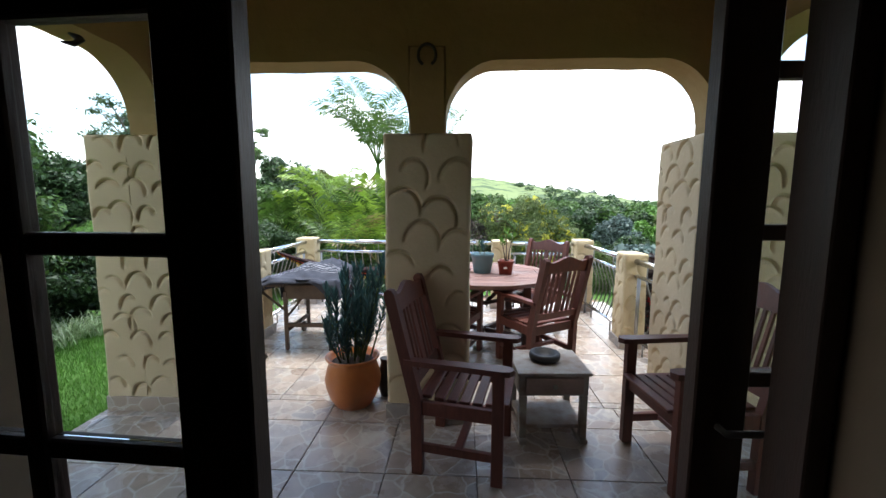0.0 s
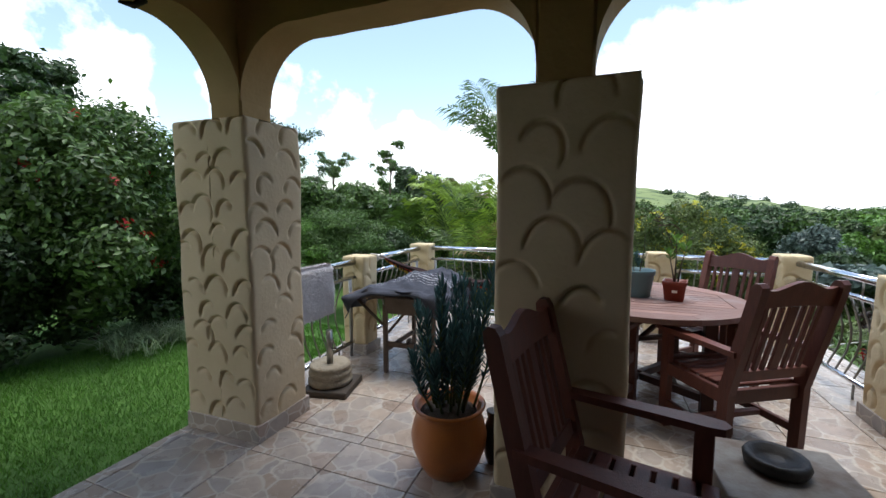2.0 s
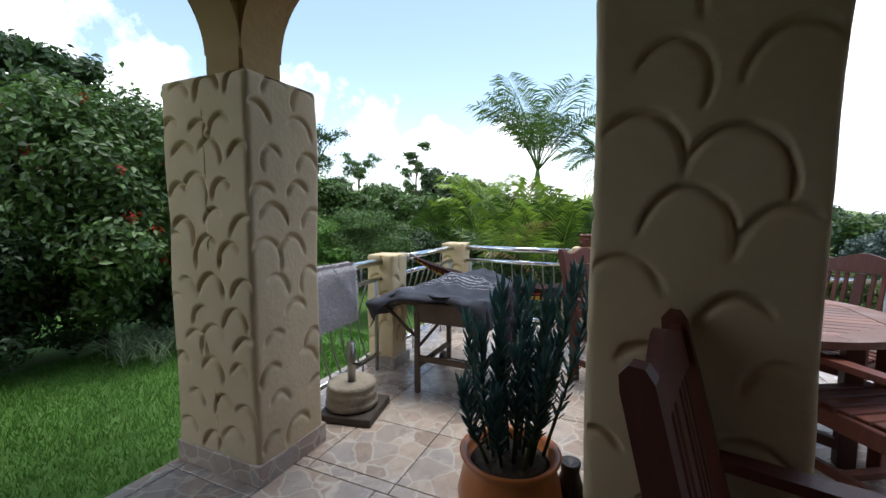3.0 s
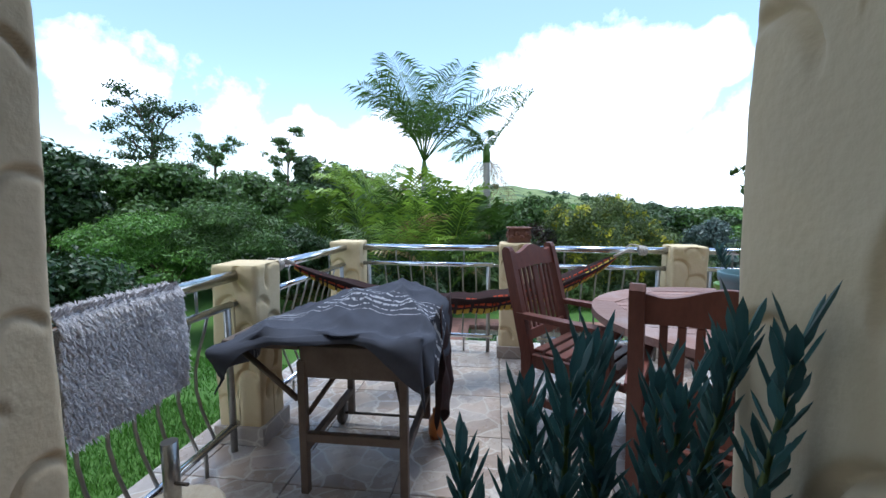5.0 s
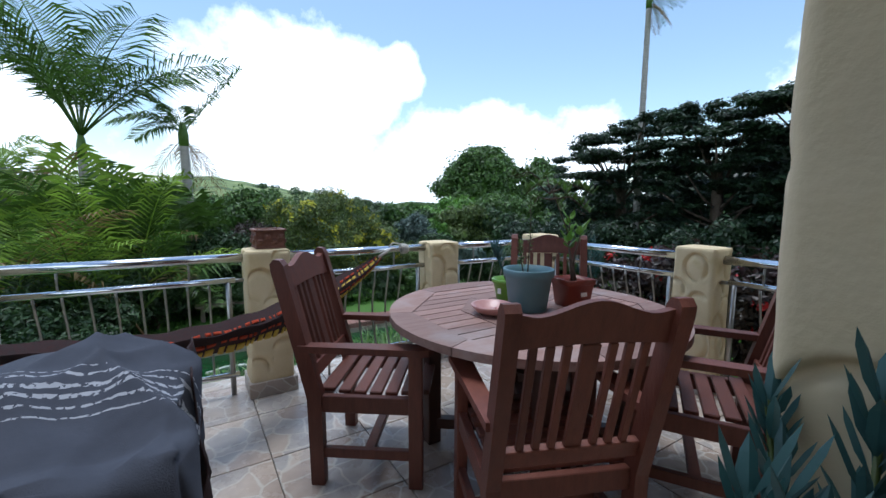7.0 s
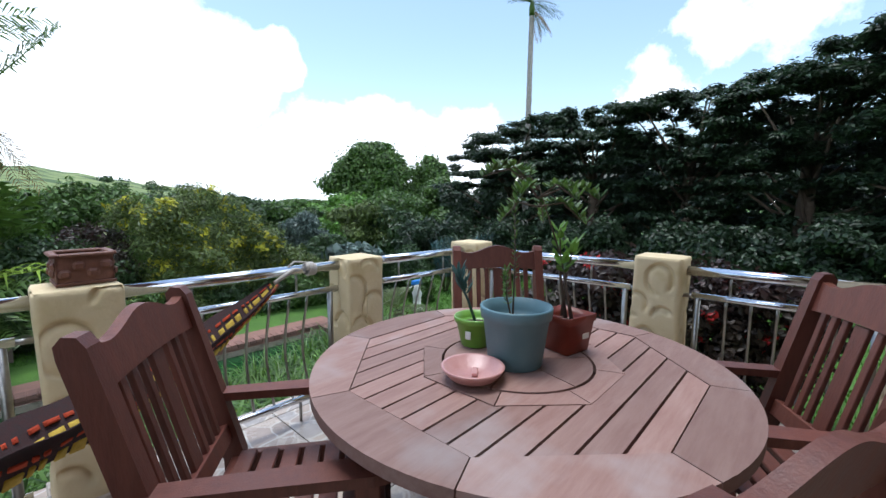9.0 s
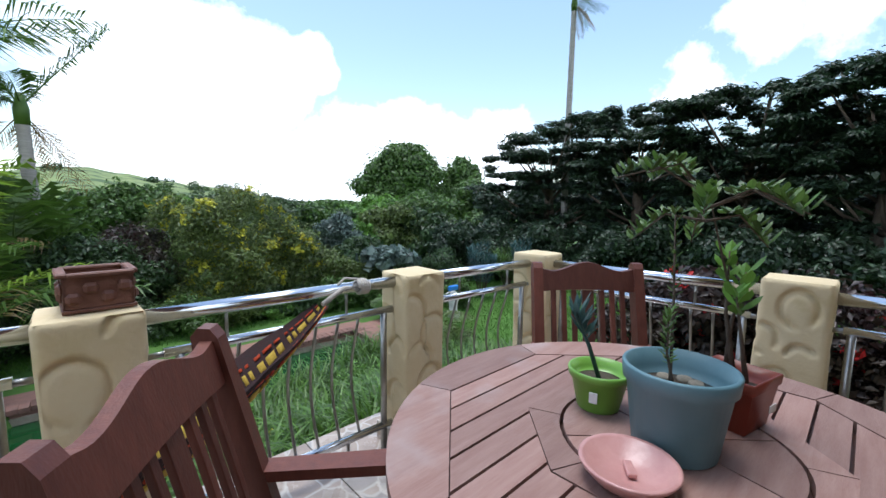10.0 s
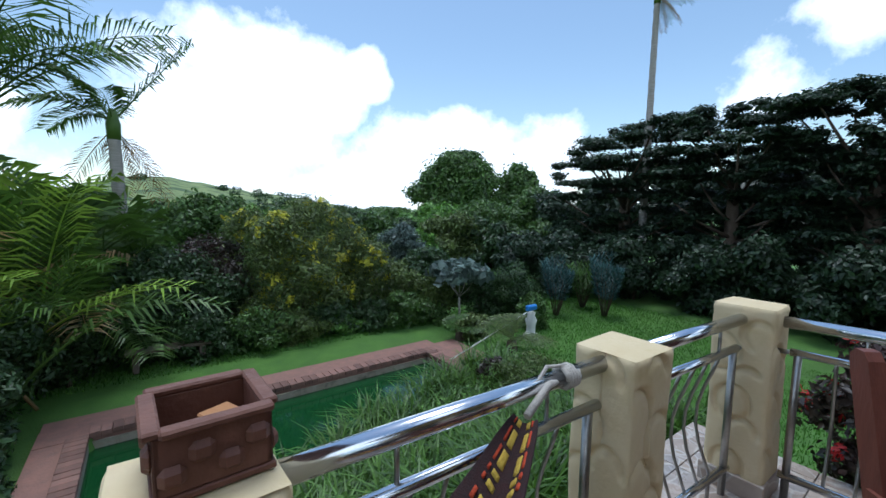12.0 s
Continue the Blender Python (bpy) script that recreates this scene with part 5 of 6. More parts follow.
cop2 = as_object("pavement", boxed((px0 - 0.27, 9.8, -1.505), (0.48, 4.16, 0.10)), BRICK)
tagged(cop2, "brick-paved pool surround", "pavement", kind="structure")
cop3 = as_object("pavement", boxed((px1 + 0.52, 9.8, -1.505), (0.98, 4.16, 0.10)), BRICK)
tagged(cop3, "brick-paved pool surround", "pavement", kind="structure")

# lawn blades near the camera and along the pool
rng = np.random.default_rng(3)


def blades(name, areas, per, height, width, mat, label, skip=None):
    vs = []
    for x0, x1, y0, y1 in areas:
        k = int((x1 - x0) * (y1 - y0) * per)
        xy = np.column_stack([rng.uniform(x0, x1, k), rng.uniform(y0, y1, k)])
        for x, y in xy:
            if skip and skip(x, y):
                continue
            z = ground_z(x, y) - 0.01
            a, h = rng.uniform(0, 6.28), height * rng.uniform(0.5, 1.3)
            dx, dy = math.cos(a) * width, math.sin(a) * width
            lx, ly = rng.normal(0, 0.35 * h, 2)
            vs += [(x - dx, y - dy, z), (x + dx, y + dy, z), (x + lx, y + ly, z + h)]
    ob = mesh_of(name, vs, [(i, i + 1, i + 2) for i in range(0, len(vs), 3)], mat)
    return tagged(ob, label, "grass", kind="stuff")


L_GRASS = leaf("grass_blades", (0.075, 0.185, 0.020), (0.11, 0.25, 0.032), gloss=0.5, vary=0.4)
on_terrace = lambda x, y: X0 - 0.03 < x < X1 + 0.03 and y < Y1 + 0.03
blades("lawn_grass", [(-5.6, -2.5, 0.3, 5.0)], 5200, 0.05, 0.004, L_GRASS, "short bright green lawn grass beside the veranda", on_terrace)
blades("lawn_grass", [(-6.5, -2.4, 5.0, 8.5), (2.2, 9.0, 1.5, 8.0)], 900, 0.055, 0.007, L_GRASS, "short bright green lawn grass round the terrace", on_terrace)
blades("lawn_grass", [(-3.5, 5.5, 13.2, 15.6), (4.9, 11.0, 8.0, 14.0), (-4.0, -2.4, 8.5, 13.2)], 800, 0.07, 0.009, L_GRASS, "longer grass along the pool")

# strap-leaved bed between terrace and pool
def strap_clump(bm_v, bm_f, x, y, z, count, length, rnd, lean=0.5, width=0.016):
    for k in range(count):
        a = rnd.uniform(0, 6.283)
        L = length * rnd.uniform(0.6, 1.15)
        d = Vector((math.cos(a), math.sin(a), 0))
        side = Vector((-math.sin(a), math.cos(a), 0)) * width
        out = lean * rnd.uniform(0.4, 1.3)
        b = len(bm_v)
        o = Vector((x + rnd.gauss(0, 0.05), y + rnd.gauss(0, 0.05), z))
        for f, w in ((0, 0.8), (0.4, 1.0), (0.75, 0.75)):
            c = o + d * (out * L * f * f * 1.1 + 0.05 * f) + Vector((0, 0, L * (f - 0.45 * out * f * f)))
            bm_v += [c - side * w, c + side * w]
        bm_v.append(o + d * (out * L * 1.15 + 0.05) + Vector((0, 0, L * (1 - 0.62 * out))))
        bm_f += [(b, b + 1, b + 3, b + 2), (b + 2, b + 3, b + 5, b + 4), (b + 4, b + 5, b + 6)]


rnd = random.Random(21)
sv, sf = [], []
for k in range(620):
    x, y = rnd.uniform(-1.3, 4.2), rnd.uniform(6.7, 10.9)
    if y > min(10.2, 9.1 + 0.4 * x):
        continue
    in_pool = x > px0 and x < px1 and y > py0
    strap_clump(sv, sf, x, y, -1.7 if in_pool else ground_z(x, y), 20, 0.82 if in_pool else 0.66, rnd, 0.6, 0.013)
L_STRAP = leaf("strap_leaves", (0.060, 0.135, 0.018), (0.11, 0.20, 0.032), vary=0.5)
tagged(mesh_of("lily_bed", sv, sf, L_STRAP), "dense bed of light green strap-leaved lilies below the terrace", "plants", kind="stuff")
low_v, nn = crown_points([(rnd.uniform(-1.2, 3.6), rnd.uniform(6.6, 8.9), -1.15, 0.35, 0.35, 0.32) for _ in range(40)], 9000, 77, 0.5)
tagged(leaves_mesh("ground_cover", low_v, nn, 0.055, 0.55, L_BRIGHT, 78), "leafy green ground cover in the bed", "plants", kind="stuff")
flowers = low_v[::160] + np.array([0, 0, 0.06])
tagged(leaves_mesh("yellow_flowers", np.repeat(flowers, 5, axis=0) + np.random.default_rng(4).normal(0, 0.012, (len(flowers) * 5, 3)), np.tile([0, 0, 1.0], (len(flowers) * 5, 1)), 0.035, 0.7, L_YELLOW, 79), "tiny yellow flowers in the bed", "flowers", kind="stuff")
tree("red_leaved_shrub", 3.55, 9.65, heap_of(4, 0.22, 0.22, 0.2, 0.55, 3), L_MAROON, 700, 0.09, "small maroon-leaved shrub at the pool's corner", "shrub", trunk_r=0.02, seed=8)


# palms
def frond(parent, base, heading, rise_deg, length, droop, mat, seed, leaflets=34, leaflet=0.42, width=0.03, name="frond"):
    """An arching rachis with paired drooping leaflets."""
    rnd = random.Random(seed)
    h, e = radians(heading), radians(rise_deg)
    d = Vector((math.cos(h) * math.cos(e), math.sin(h) * math.cos(e), math.sin(e)))
    pts = []
    for i in range(15):
        f = i / 14
        pts.append(Vector(base) + d * length * f + Vector((math.cos(h) * 0.2 * droop, math.sin(h) * 0.2 * droop, -droop)) * length * f * f)
    bm = bmesh.new()
    tube(bm, pts, [0.018 * (1 - 0.85 * i / 14) * (length / 2) ** 0.5 for i in range(15)], 5)
    side0 = Vector((-math.sin(h), math.cos(h), 0))
    for k in range(leaflets):
        f = 0.16 + 0.84 * k / leaflets
        i = min(int(f * 14), 13)
        p = pts[i].lerp(pts[i + 1], f * 14 - i)
        tan = (pts[i + 1] - pts[i]).normalized()
        up = side0.cross(tan)
        up = up if up.z > 0 else -up
        L = leaflet * (0.55 + 0.9 * math.sin(math.pi * min(0.95, f * 0.9 + 0.08))) * rnd.uniform(0.85, 1.1)
        for s in (-1, 1):
            out = (side0 * s * 0.80 + tan * 0.62 + up * rnd.uniform(0.05, 0.35)).normalized()
            tip = p + out * L + Vector((0, 0, -0.30 * L * rnd.uniform(0.5, 1.5)))
            mid = p + out * L * 0.5 + Vector((0, 0, 0.02 * L))
            wv = tan * width * 0.5
            a, b2, c, e2, g = bm.verts.new(p), bm.verts.new(mid + wv), bm.verts.new(mid - wv), bm.verts.new(tip), None
            bm.faces.new((a, b2, c))
            bm.faces.new((b2, e2, c))
    return part(name, bm, mat, parent)


def palm(x, y, crown_z, lean, fronds, length, label, seed, mat=L_PALM, trunk_r=0.10, dead=3, z=None, up=None, arch=(0.10, 0.38)):
    z = ground_z(x, y) if z is None else z
    t = thing("palm_tree", pose(x, y, z - 0.05), label, "palm tree", "garden palms")
    hgt = crown_z - z
    top = Vector((lean[0], lean[1], hgt))
    bm = bmesh.new()
    ring = [Vector((lean[0] * f * f, lean[1] * f * f, hgt * f)) for f in [i / 40 for i in range(41)]]
    tube(bm, ring, [trunk_r * (1.25 - 0.4 * i / 40) * (1.07 if i % 2 else 0.97) for i in range(41)], 12)
    part("trunk", bm, PALM_BARK, t, "grey ringed trunk")
    part("crownshaft", tubed([top - Vector((0, 0, 0.05)), top + Vector((0, 0, 0.25)), top + Vector((0, 0, 0.55))], [trunk_r * 0.95, trunk_r * 1.05, trunk_r * 0.5], 10), L_PALM, t)
    rnd = random.Random(seed)
    for k in range(fronds):
        rise_deg = (up or (20, 78))
        e = rise_deg[0] + (rise_deg[1] - rise_deg[0]) * ((k * 0.618) % 1)
        frond(t, top + Vector((0, 0, 0.45)), k * 137.5 + rnd.uniform(-15, 15), e, length * rnd.uniform(0.85, 1.1), rnd.uniform(*arch), mat, seed * 100 + k, 40, length * 0.20, 0.011 * length)
    for k in range(dead):
        frond(t, top + Vector((0, 0, 0.15)), rnd.uniform(0, 360), -35, length * 0.75, 0.55, L_DRY, seed * 100 + 60 + k, 26, length * 0.2, 0.03)
    return t


palm(-3.4, 16.0, 2.4, (0.05, 0.0), 15, 4.3, "areca palm with arching feathery green fronds", 3, dead=5, up=(50, 88), arch=(0.2, 0.62))
worn = palm(-1.21, 15.5, 2.8, (-0.05, 0.1), 0, 1.7, "slender grey-trunked palm with a few worn fronds", 4, dead=4, trunk_r=0.12)
for k, (hd, up, long, bow) in enumerate(((-4, 54, 2.35, 0.05), (168, 62, 1.7, 0.35), (200, 38, 1.6, 0.6), (140, 30, 1.5, 0.6), (262, 48, 1.5, 0.5), (95, 45, 1.5, 0.5))):
    frond(worn, (-0.05, 0.1, 4.6), hd, up, long, bow, L_PALM, 470 + k, 40, 0.46, 0.05)
palm(-5.2, 16.4, 0.6, (0.0, 0.1), 12, 3.4, "shorter areca palm with arching feathery fronds", 6, dead=3, up=(35, 82), arch=(0.2, 0.6), mat=L_PALM_LIGHT)
palm(14.23, 12.79, 8.9, (0.05, 0.0), 20, 1.15, "very tall royal palm with a bare grey trunk", 5, dead=4, trunk_r=0.115, up=(-25, 60))
ar = thing("palm_clump", pose(-3.9, 15.3, -1.55), "dense clump of bright yellow-green areca palm fronds", "palm", "garden palms")
rnd = random.Random(12)
for k in range(96):
    bx, by = rnd.uniform(-2.9, 2.7), rnd.uniform(-1.4, 0.9)
    bright = rnd.random() < 0.6
    frond(ar, (bx, by, rnd.uniform(0.1, 1.0)), rnd.uniform(0, 360), rnd.uniform(54, 86), rnd.uniform(3.3, 4.8) * (0.82 + 0.25 * (1 - abs(bx) / 3.2)), rnd.uniform(0.2, 0.5),
          L_PALM_LIGHT if bright and -2.4 < bx < 1.9 else L_PALM, 900 + k, 19, 0.70, 0.10)
for k in range(26):
    frond(ar, (rnd.uniform(-3.2, 3.4), rnd.uniform(-1.2, 0.0), rnd.uniform(0.4, 1.6)), rnd.uniform(200, 340), rnd.uniform(10, 45), rnd.uniform(1.5, 2.2), 0.5, L_DRY if k % 4 == 0 else L_PALM, 1200 + k, 28, 0.52, 0.045)

# dark undergrowth at the palms' feet, down to the pool's end
for k, (x, y, w, h) in enumerate(((-2.5, 14.3, 0.8, 1.7), (-3.5, 13.6, 0.9, 1.9), (-1.7, 15.3, 0.8, 1.4), (-2.55, 13.1, 0.55, 1.2), (-2.35, 12.2, 0.42, 0.9), (-3.2, 12.3, 0.7, 1.3), (-2.25, 11.2, 0.36, 0.75), (-2.9, 11.3, 0.6, 1.1), (-0.9, 16.2, 0.9, 2.0), (-2.4, 10.2, 0.45, 0.8))):
    tree("dark_shrub", *site(x, y - 0.6), heap_of(8, w, w * 0.8, 0.05, h, 600 + k, (0.35, 0.6), 0.7), L_DARK, 4200, 0.10, "dark leafy undergrowth shrub at the palms' feet", "shrub", trunk_r=0.03, seed=610 + k, aspect=0.4)
low_palm = thing("palm_clump", pose(-3.05, 13.0, -1.5), "low dark clump of arching palm fronds near the pool", "palm", "garden palms")
for k in range(30):
    frond(low_palm, (rnd.uniform(-1.1, 1.0), rnd.uniform(-1.0, 1.0), rnd.uniform(0.1, 0.6)), rnd.uniform(0, 360), rnd.uniform(45, 84), rnd.uniform(2.8, 4.6), rnd.uniform(0.3, 0.65), L_DRY if k % 9 == 4 else (L_PALM_LIGHT if k % 4 == 1 else L_PALM), 1500 + k, 26, 0.52, 0.045)

# cycads at the pool's end
def cycad(x, y, r, label, mat, seed):
    t = thing("cycad", pose(x, y, ground_z(x, y) - 0.02), label, "cycad")
    part("trunk", lathe([(0.10, 0), (0.12, 0.1), (0.10, 0.25), (0.0, 0.3)], 12), BARK, t)
    for k in range(22):
        frond(t, (0, 0, 0.25), k * 137.5, 20 + 55 * ((k * 0.618) % 1), r, 0.45, mat, seed + k, 24, 0.16 * r, 0.018)
    return t


cycad(5.1, 10.65, 0.95, "low cycad with stiff olive fronds", L_OLIVE, 3000)
cycad(4.75, 11.9, 0.6, "small cycad with stiff green fronds", L_MID, 3100)
cycad(-5.35, 2.35, 0.7, "spiky pale green cycad at the hedge", L_PALM_LIGHT, 3200)

# shrubs and trees, nearest first
tree("hibiscus_bush", *site(-6.0, 4.35), heap_of(16, 1.25, 1.15, 0.35, 2.85, 5, (0.34, 0.5), 0.55), L_MID, 26000, 0.085, "tall green hibiscus bush with scattered red flowers", "bush", trunk_r=0.05, seed=31, shell=0.55,
     spikes=(RED_PETAL, 40, 0.07, "red hibiscus flowers"))
for k, (x, y, w, h) in enumerate(((-6.0, 2.6, 0.8, 1.45), (-6.1, 1.2, 0.9, 1.5), (-5.9, 3.4, 0.6, 1.35), (-5.7, 5.3, 0.8, 1.2), (-5.6, 6.5, 0.9, 1.25))):
    tree("hedge_shrub", *site(x, y), heap_of(9, w, 0.75, 0.15, h, 60 + k, (0.4, 0.55), 0.7), L_DARK, 9000, 0.075, "dark green clipped hedge shrub along the lawn", "hedge", trunk_r=0.03, seed=40 + k,
         spikes=(WHITE_PETAL, 2, 0.07, "white flower heads") if k == 0 else None)
vl, fl = [], []
for k in range(26):
    strap_clump(vl, fl, rnd.uniform(-5.45, -4.6), 4.2 + rnd.uniform(-0.5, 0.9), -0.2, 26, 0.34, rnd, 0.7, 0.006)
L_PALE = leaf("pale_variegated_blades", (0.32, 0.40, 0.24), (0.22, 0.32, 0.14), vary=0.3)
tagged(mesh_of("variegated_grass", vl, fl, L_PALE), "pale variegated grass tufts at the lawn's edge", "plants", kind="stuff")


def placed_tree(name, head, dist, top_el, low_el, half_deg, mat, count, size, label, seed, n=14, top=0.5, r=(0.32, 0.5), core=0.85, **kw):
    """A tree whose crown fills a heading, from a low to a top elevation, as seen from the terrace."""
    x, y = at_heading(head, dist)
    g = ground_z(x, y)
    top_el, low_el = top_el - 1.1, low_el - 1.1
    z1, z0 = 1.35 + dist * math.tan(radians(top_el)) - g, max(0.08, 1.35 + dist * math.tan(radians(low_el)) - g)
    w = dist * math.tan(radians(half_deg))
    s = (z1 - z0) * 0.42 * (sum(r) / 2)
    return tree(name, x, y, heap_of(n, w, w * 0.8, z0 + s * 0.1, z1 - s * 0.35, seed, r, top, core), mat, count, size, label, seed=seed, **kw)


placed_tree("acacia_tree", -82, 10.8, 18, 5.0, 14, L_DARK, 17000, 0.15, "spreading dark thorn tree with an open flat crown", 101, n=20, top=0.7, r=(0.16, 0.34), trunk_r=0.14, flat=0.25, core=0.3, fuzz=0.22)
placed_tree("broadleaf_tree", -72, 13, 9.5, -4, 9, L_MID, 12000, 0.16, "leafy mid-green tree behind the hibiscus", 141)
placed_tree("broadleaf_tree", -92, 11, 9, -4, 10, L_DARK, 9000, 0.16, "dense dark tree behind the hedge", 142)
placed_tree("feathery_bush", -40, 8.6, 2.2, -9, 9, L_MID, 16000, 0.085, "low feathery bright green bush drooping in layers", 102, n=14, trunk_r=0.06, flat=0.3, aspect=0.3)
placed_tree("feathery_bush", -50, 9.0, 0.5, -9, 8, L_BRIGHT, 12000, 0.085, "low feathery bright green bush drooping in layers", 103, n=12, trunk_r=0.06, flat=0.3, aspect=0.3)
placed_tree("garden_tree", -36, 14, 6.2, -6, 8, L_MID, 14000, 0.17, "leafy mid-green garden tree", 104)
placed_tree("garden_tree", -45, 13, 7.0, -5, 7, L_MID, 12000, 0.16, "leafy mid-green garden tree", 105)
placed_tree("flowering_tree", -29, 13, 5.2, -8, 6, L_MID, 11000, 0.15, "green tree with whitish blossom heads", 106, spikes=(WHITE_PETAL, 50, 0.10, "whitish blossom"))
placed_tree("broadleaf_tree", -25, 16.5, 9.2, -6, 5.0, L_DARK, 14000, 0.20, "dense dark green broadleaf tree", 107, trunk_r=0.16)
def airy_tree(head, dist, top_el, half_deg, mat, size, label, seed, limbs=9):
    """A see-through tree: a thin trunk, rising limbs, forked twigs and small loose sprays of leaves at their ends."""
    rnd = random.Random(seed)
    x, y = at_heading(head, dist)
    g = ground_z(x, y)
    tall, wide = 1.35 + dist * math.tan(radians(top_el - 1.1)) - g, dist * math.tan(radians(half_deg))
    t = thing("airy_tree", pose(x, y, g - 0.05), label, "tree")
    bm, spots = bmesh.new(), []
    tube(bm, [(0, 0, 0), (0.1, 0.05, tall * 0.3), (0.0, 0.0, tall * 0.62), (0.12, 0.0, tall * 0.9)], [0.13, 0.10, 0.06, 0.02], 7)
    for k in range(limbs):
        f = 0.42 + 0.5 * k / limbs
        a = k * 2.399 + rnd.uniform(-0.4, 0.4)
        reach = wide * (1.15 - 0.75 * (f - 0.42) / 0.5) * rnd.uniform(0.7, 1.1)
        b = Vector((0.02, 0.0, tall * f))
        e = Vector((reach * math.cos(a), reach * math.sin(a), min(tall * 0.97, tall * (f + rnd.uniform(0.08, 0.2)))))
        m = b.lerp(e, 0.5) + Vector((0, 0, 0.05 * tall * rnd.uniform(-0.5, 0.8)))
        tube(bm, [b, m, e], [0.035, 0.022, 0.008], 5)
        for q in range(7):
            o = b.lerp(m, 0.6).lerp(e, rnd.uniform(0.1, 1.0))
            w = o + Vector((rnd.gauss(0, 0.3), rnd.gauss(0, 0.3), rnd.uniform(0.0, 0.5))) * (wide * 0.45)
            tube(bm, [o, w], [0.010, 0.004], 4)
            spots.append((*w, wide * rnd.uniform(0.12, 0.24), wide * rnd.uniform(0.12, 0.24), wide * rnd.uniform(0.07, 0.13)))
    part("trunk", bm, BARK, t)
    p, nn = crown_points(spots, 62 * len(spots), seed, 0.1, 0.5, 0.3)
    leaves_mesh("crown", p, nn, size, 0.45, mat, seed).parent = t
    return t


AIRY = "slender see-through tree with loose sprays of leaves"
airy_tree(-28.5, 20, 12.0, 3.6, L_MID, 0.15, AIRY, 108)
airy_tree(-38.0, 17, 10.0, 3.8, L_MID, 0.13, AIRY, 109)
airy_tree(-45.5, 14, 14.0, 6.0, L_DARK, 0.11, AIRY + " over the hedge", 110, 12)
placed_tree("russet_tree", -18, 17, 7.0, -4, 4.5, L_BROWN, 9000, 0.17, "tree with russet-green leaves", 111)
placed_tree("dark_shrub", -31, 9.8, -1.5, -12, 7, L_DARK, 9000, 0.10, "dark green shrub in shade", 112, trunk_r=0.04)
placed_tree("broadleaf_tree", -56, 14, 8.0, -4, 8, L_DARK, 12000, 0.18, "dense dark green broadleaf tree", 114)
placed_tree("round_tree", 8.2, 17.5, 2.9, -6, 5.2, L_MID, 12000, 0.17, "broad rounded mid-green tree", 115, top=0.6)


def planted(name, x, y, rx, ry, z0, z1, mat, count, size, label, seed, n=14, r=(0.34, 0.5), top=0.6, **kw):
    return tree(name, *site(x, y), heap_of(n, rx, ry, z0, 0.94 * z1, seed, r, top), mat, count, size, label, seed=seed, **kw)


planted("dark_shrub", 0.0, 15.9, 1.35, 0.9, 0.1, 2.2, L_DARK, 9000, 0.10, "dark twiggy purple-green shrub by the pool", 116, category="shrub", trunk_r=0.05)
planted("maroon_shrub", 0.9, 16.6, 0.9, 0.8, 0.3, 2.4, L_MAROON, 5000, 0.10, "dusky purple-leaved shrub by the pool", 117, category="shrub", trunk_r=0.05)
planted("pincushion_bush", 2.7, 15.9, 1.75, 1.2, 0.35, 3.35, L_OLIVE, 15000, 0.11, "large olive-green bush with yellow pincushion heads", 118, n=18, r=(0.24, 0.38), aspect=0.3, trunk_r=0.06, category="shrub", spikes=(L_YELLOW, 95, 0.17, "yellow pincushion heads"))
planted("pincushion_bush", 4.3, 15.6, 0.95, 0.8, 0.25, 2.5, L_OLIVE, 6500, 0.11, "olive-green bush with yellow pincushion heads", 119, n=10, aspect=0.3, trunk_r=0.05, category="shrub", spikes=(L_YELLOW, 26, 0.17, "yellow pincushion heads"))
for k, (x, y, w, h) in enumerate(((0.5, 14.9, 0.6, 1.0), (1.5, 14.8, 0.65, 0.9), (2.4, 14.7, 0.55, 0.75), (3.3, 14.9, 0.6, 0.9), (4.4, 14.6, 0.55, 0.8), (5.2, 14.3, 0.6, 1.0), (6.3, 14.4, 0.7, 1.4), (7.3, 13.8, 0.7, 1.5), (8.3, 13.2, 0.8, 1.6), (7.9, 12.2, 0.5, 0.9), (6.0, 12.6, 0.45, 0.6))):
    planted("low_shrub", x, y, w, w * 0.8, 0.02, h, (L_DARK, L_MID, L_OLIVE, L_DARK)[k % 4], 3000, 0.085, "low leafy shrub at the shaded lawn's edge", 650 + k, n=7, category="shrub", trunk_r=0.02)
planted("olive_shrub", 4.55, 9.55, 0.55, 0.5, 0.02, 0.75, L_OLIVE, 2600, 0.07, "low olive-green shrub by the pool's corner", 670, n=7, category="shrub", trunk_r=0.02, aspect=0.3)
planted("young_tree", 5.3, 15.0, 0.55, 0.5, 0.7, 1.7, L_OLIVE, 1500, 0.09, "spindly young tree with fine leaves", 127, n=8, trunk_r=0.02)
planted("low_shrub", 3.6, 14.9, 0.7, 0.45, 0.02, 0.55, L_BRIGHT, 2500, 0.08, "low fresh green shrub at the lawn's edge", 128, n=6, category="shrub", trunk_r=0.02)
planted("low_shrub", 5.9, 14.2, 0.5, 0.45, 0.02, 0.7, L_MID, 2200, 0.08, "low leafy shrub at the lawn's edge", 129, n=6, category="shrub", trunk_r=0.02)
placed_tree("silver_tree", 31.0, 15.5, -0.2, -9, 3.6, L_BLUE, 9000, 0.13, "blue-grey silvery leaved shrub", 120)
placed_tree("broadleaf_tree", 26.0, 21, 1.1, -6, 3.4, L_DARK, 9000, 0.19, "dark green rounded tree", 121)
placed_tree("green_shrub", 33.5, 17.5, -1.0, -7, 2.4, L_BRIGHT, 6000, 0.15, "fresh green rounded shrub", 122)
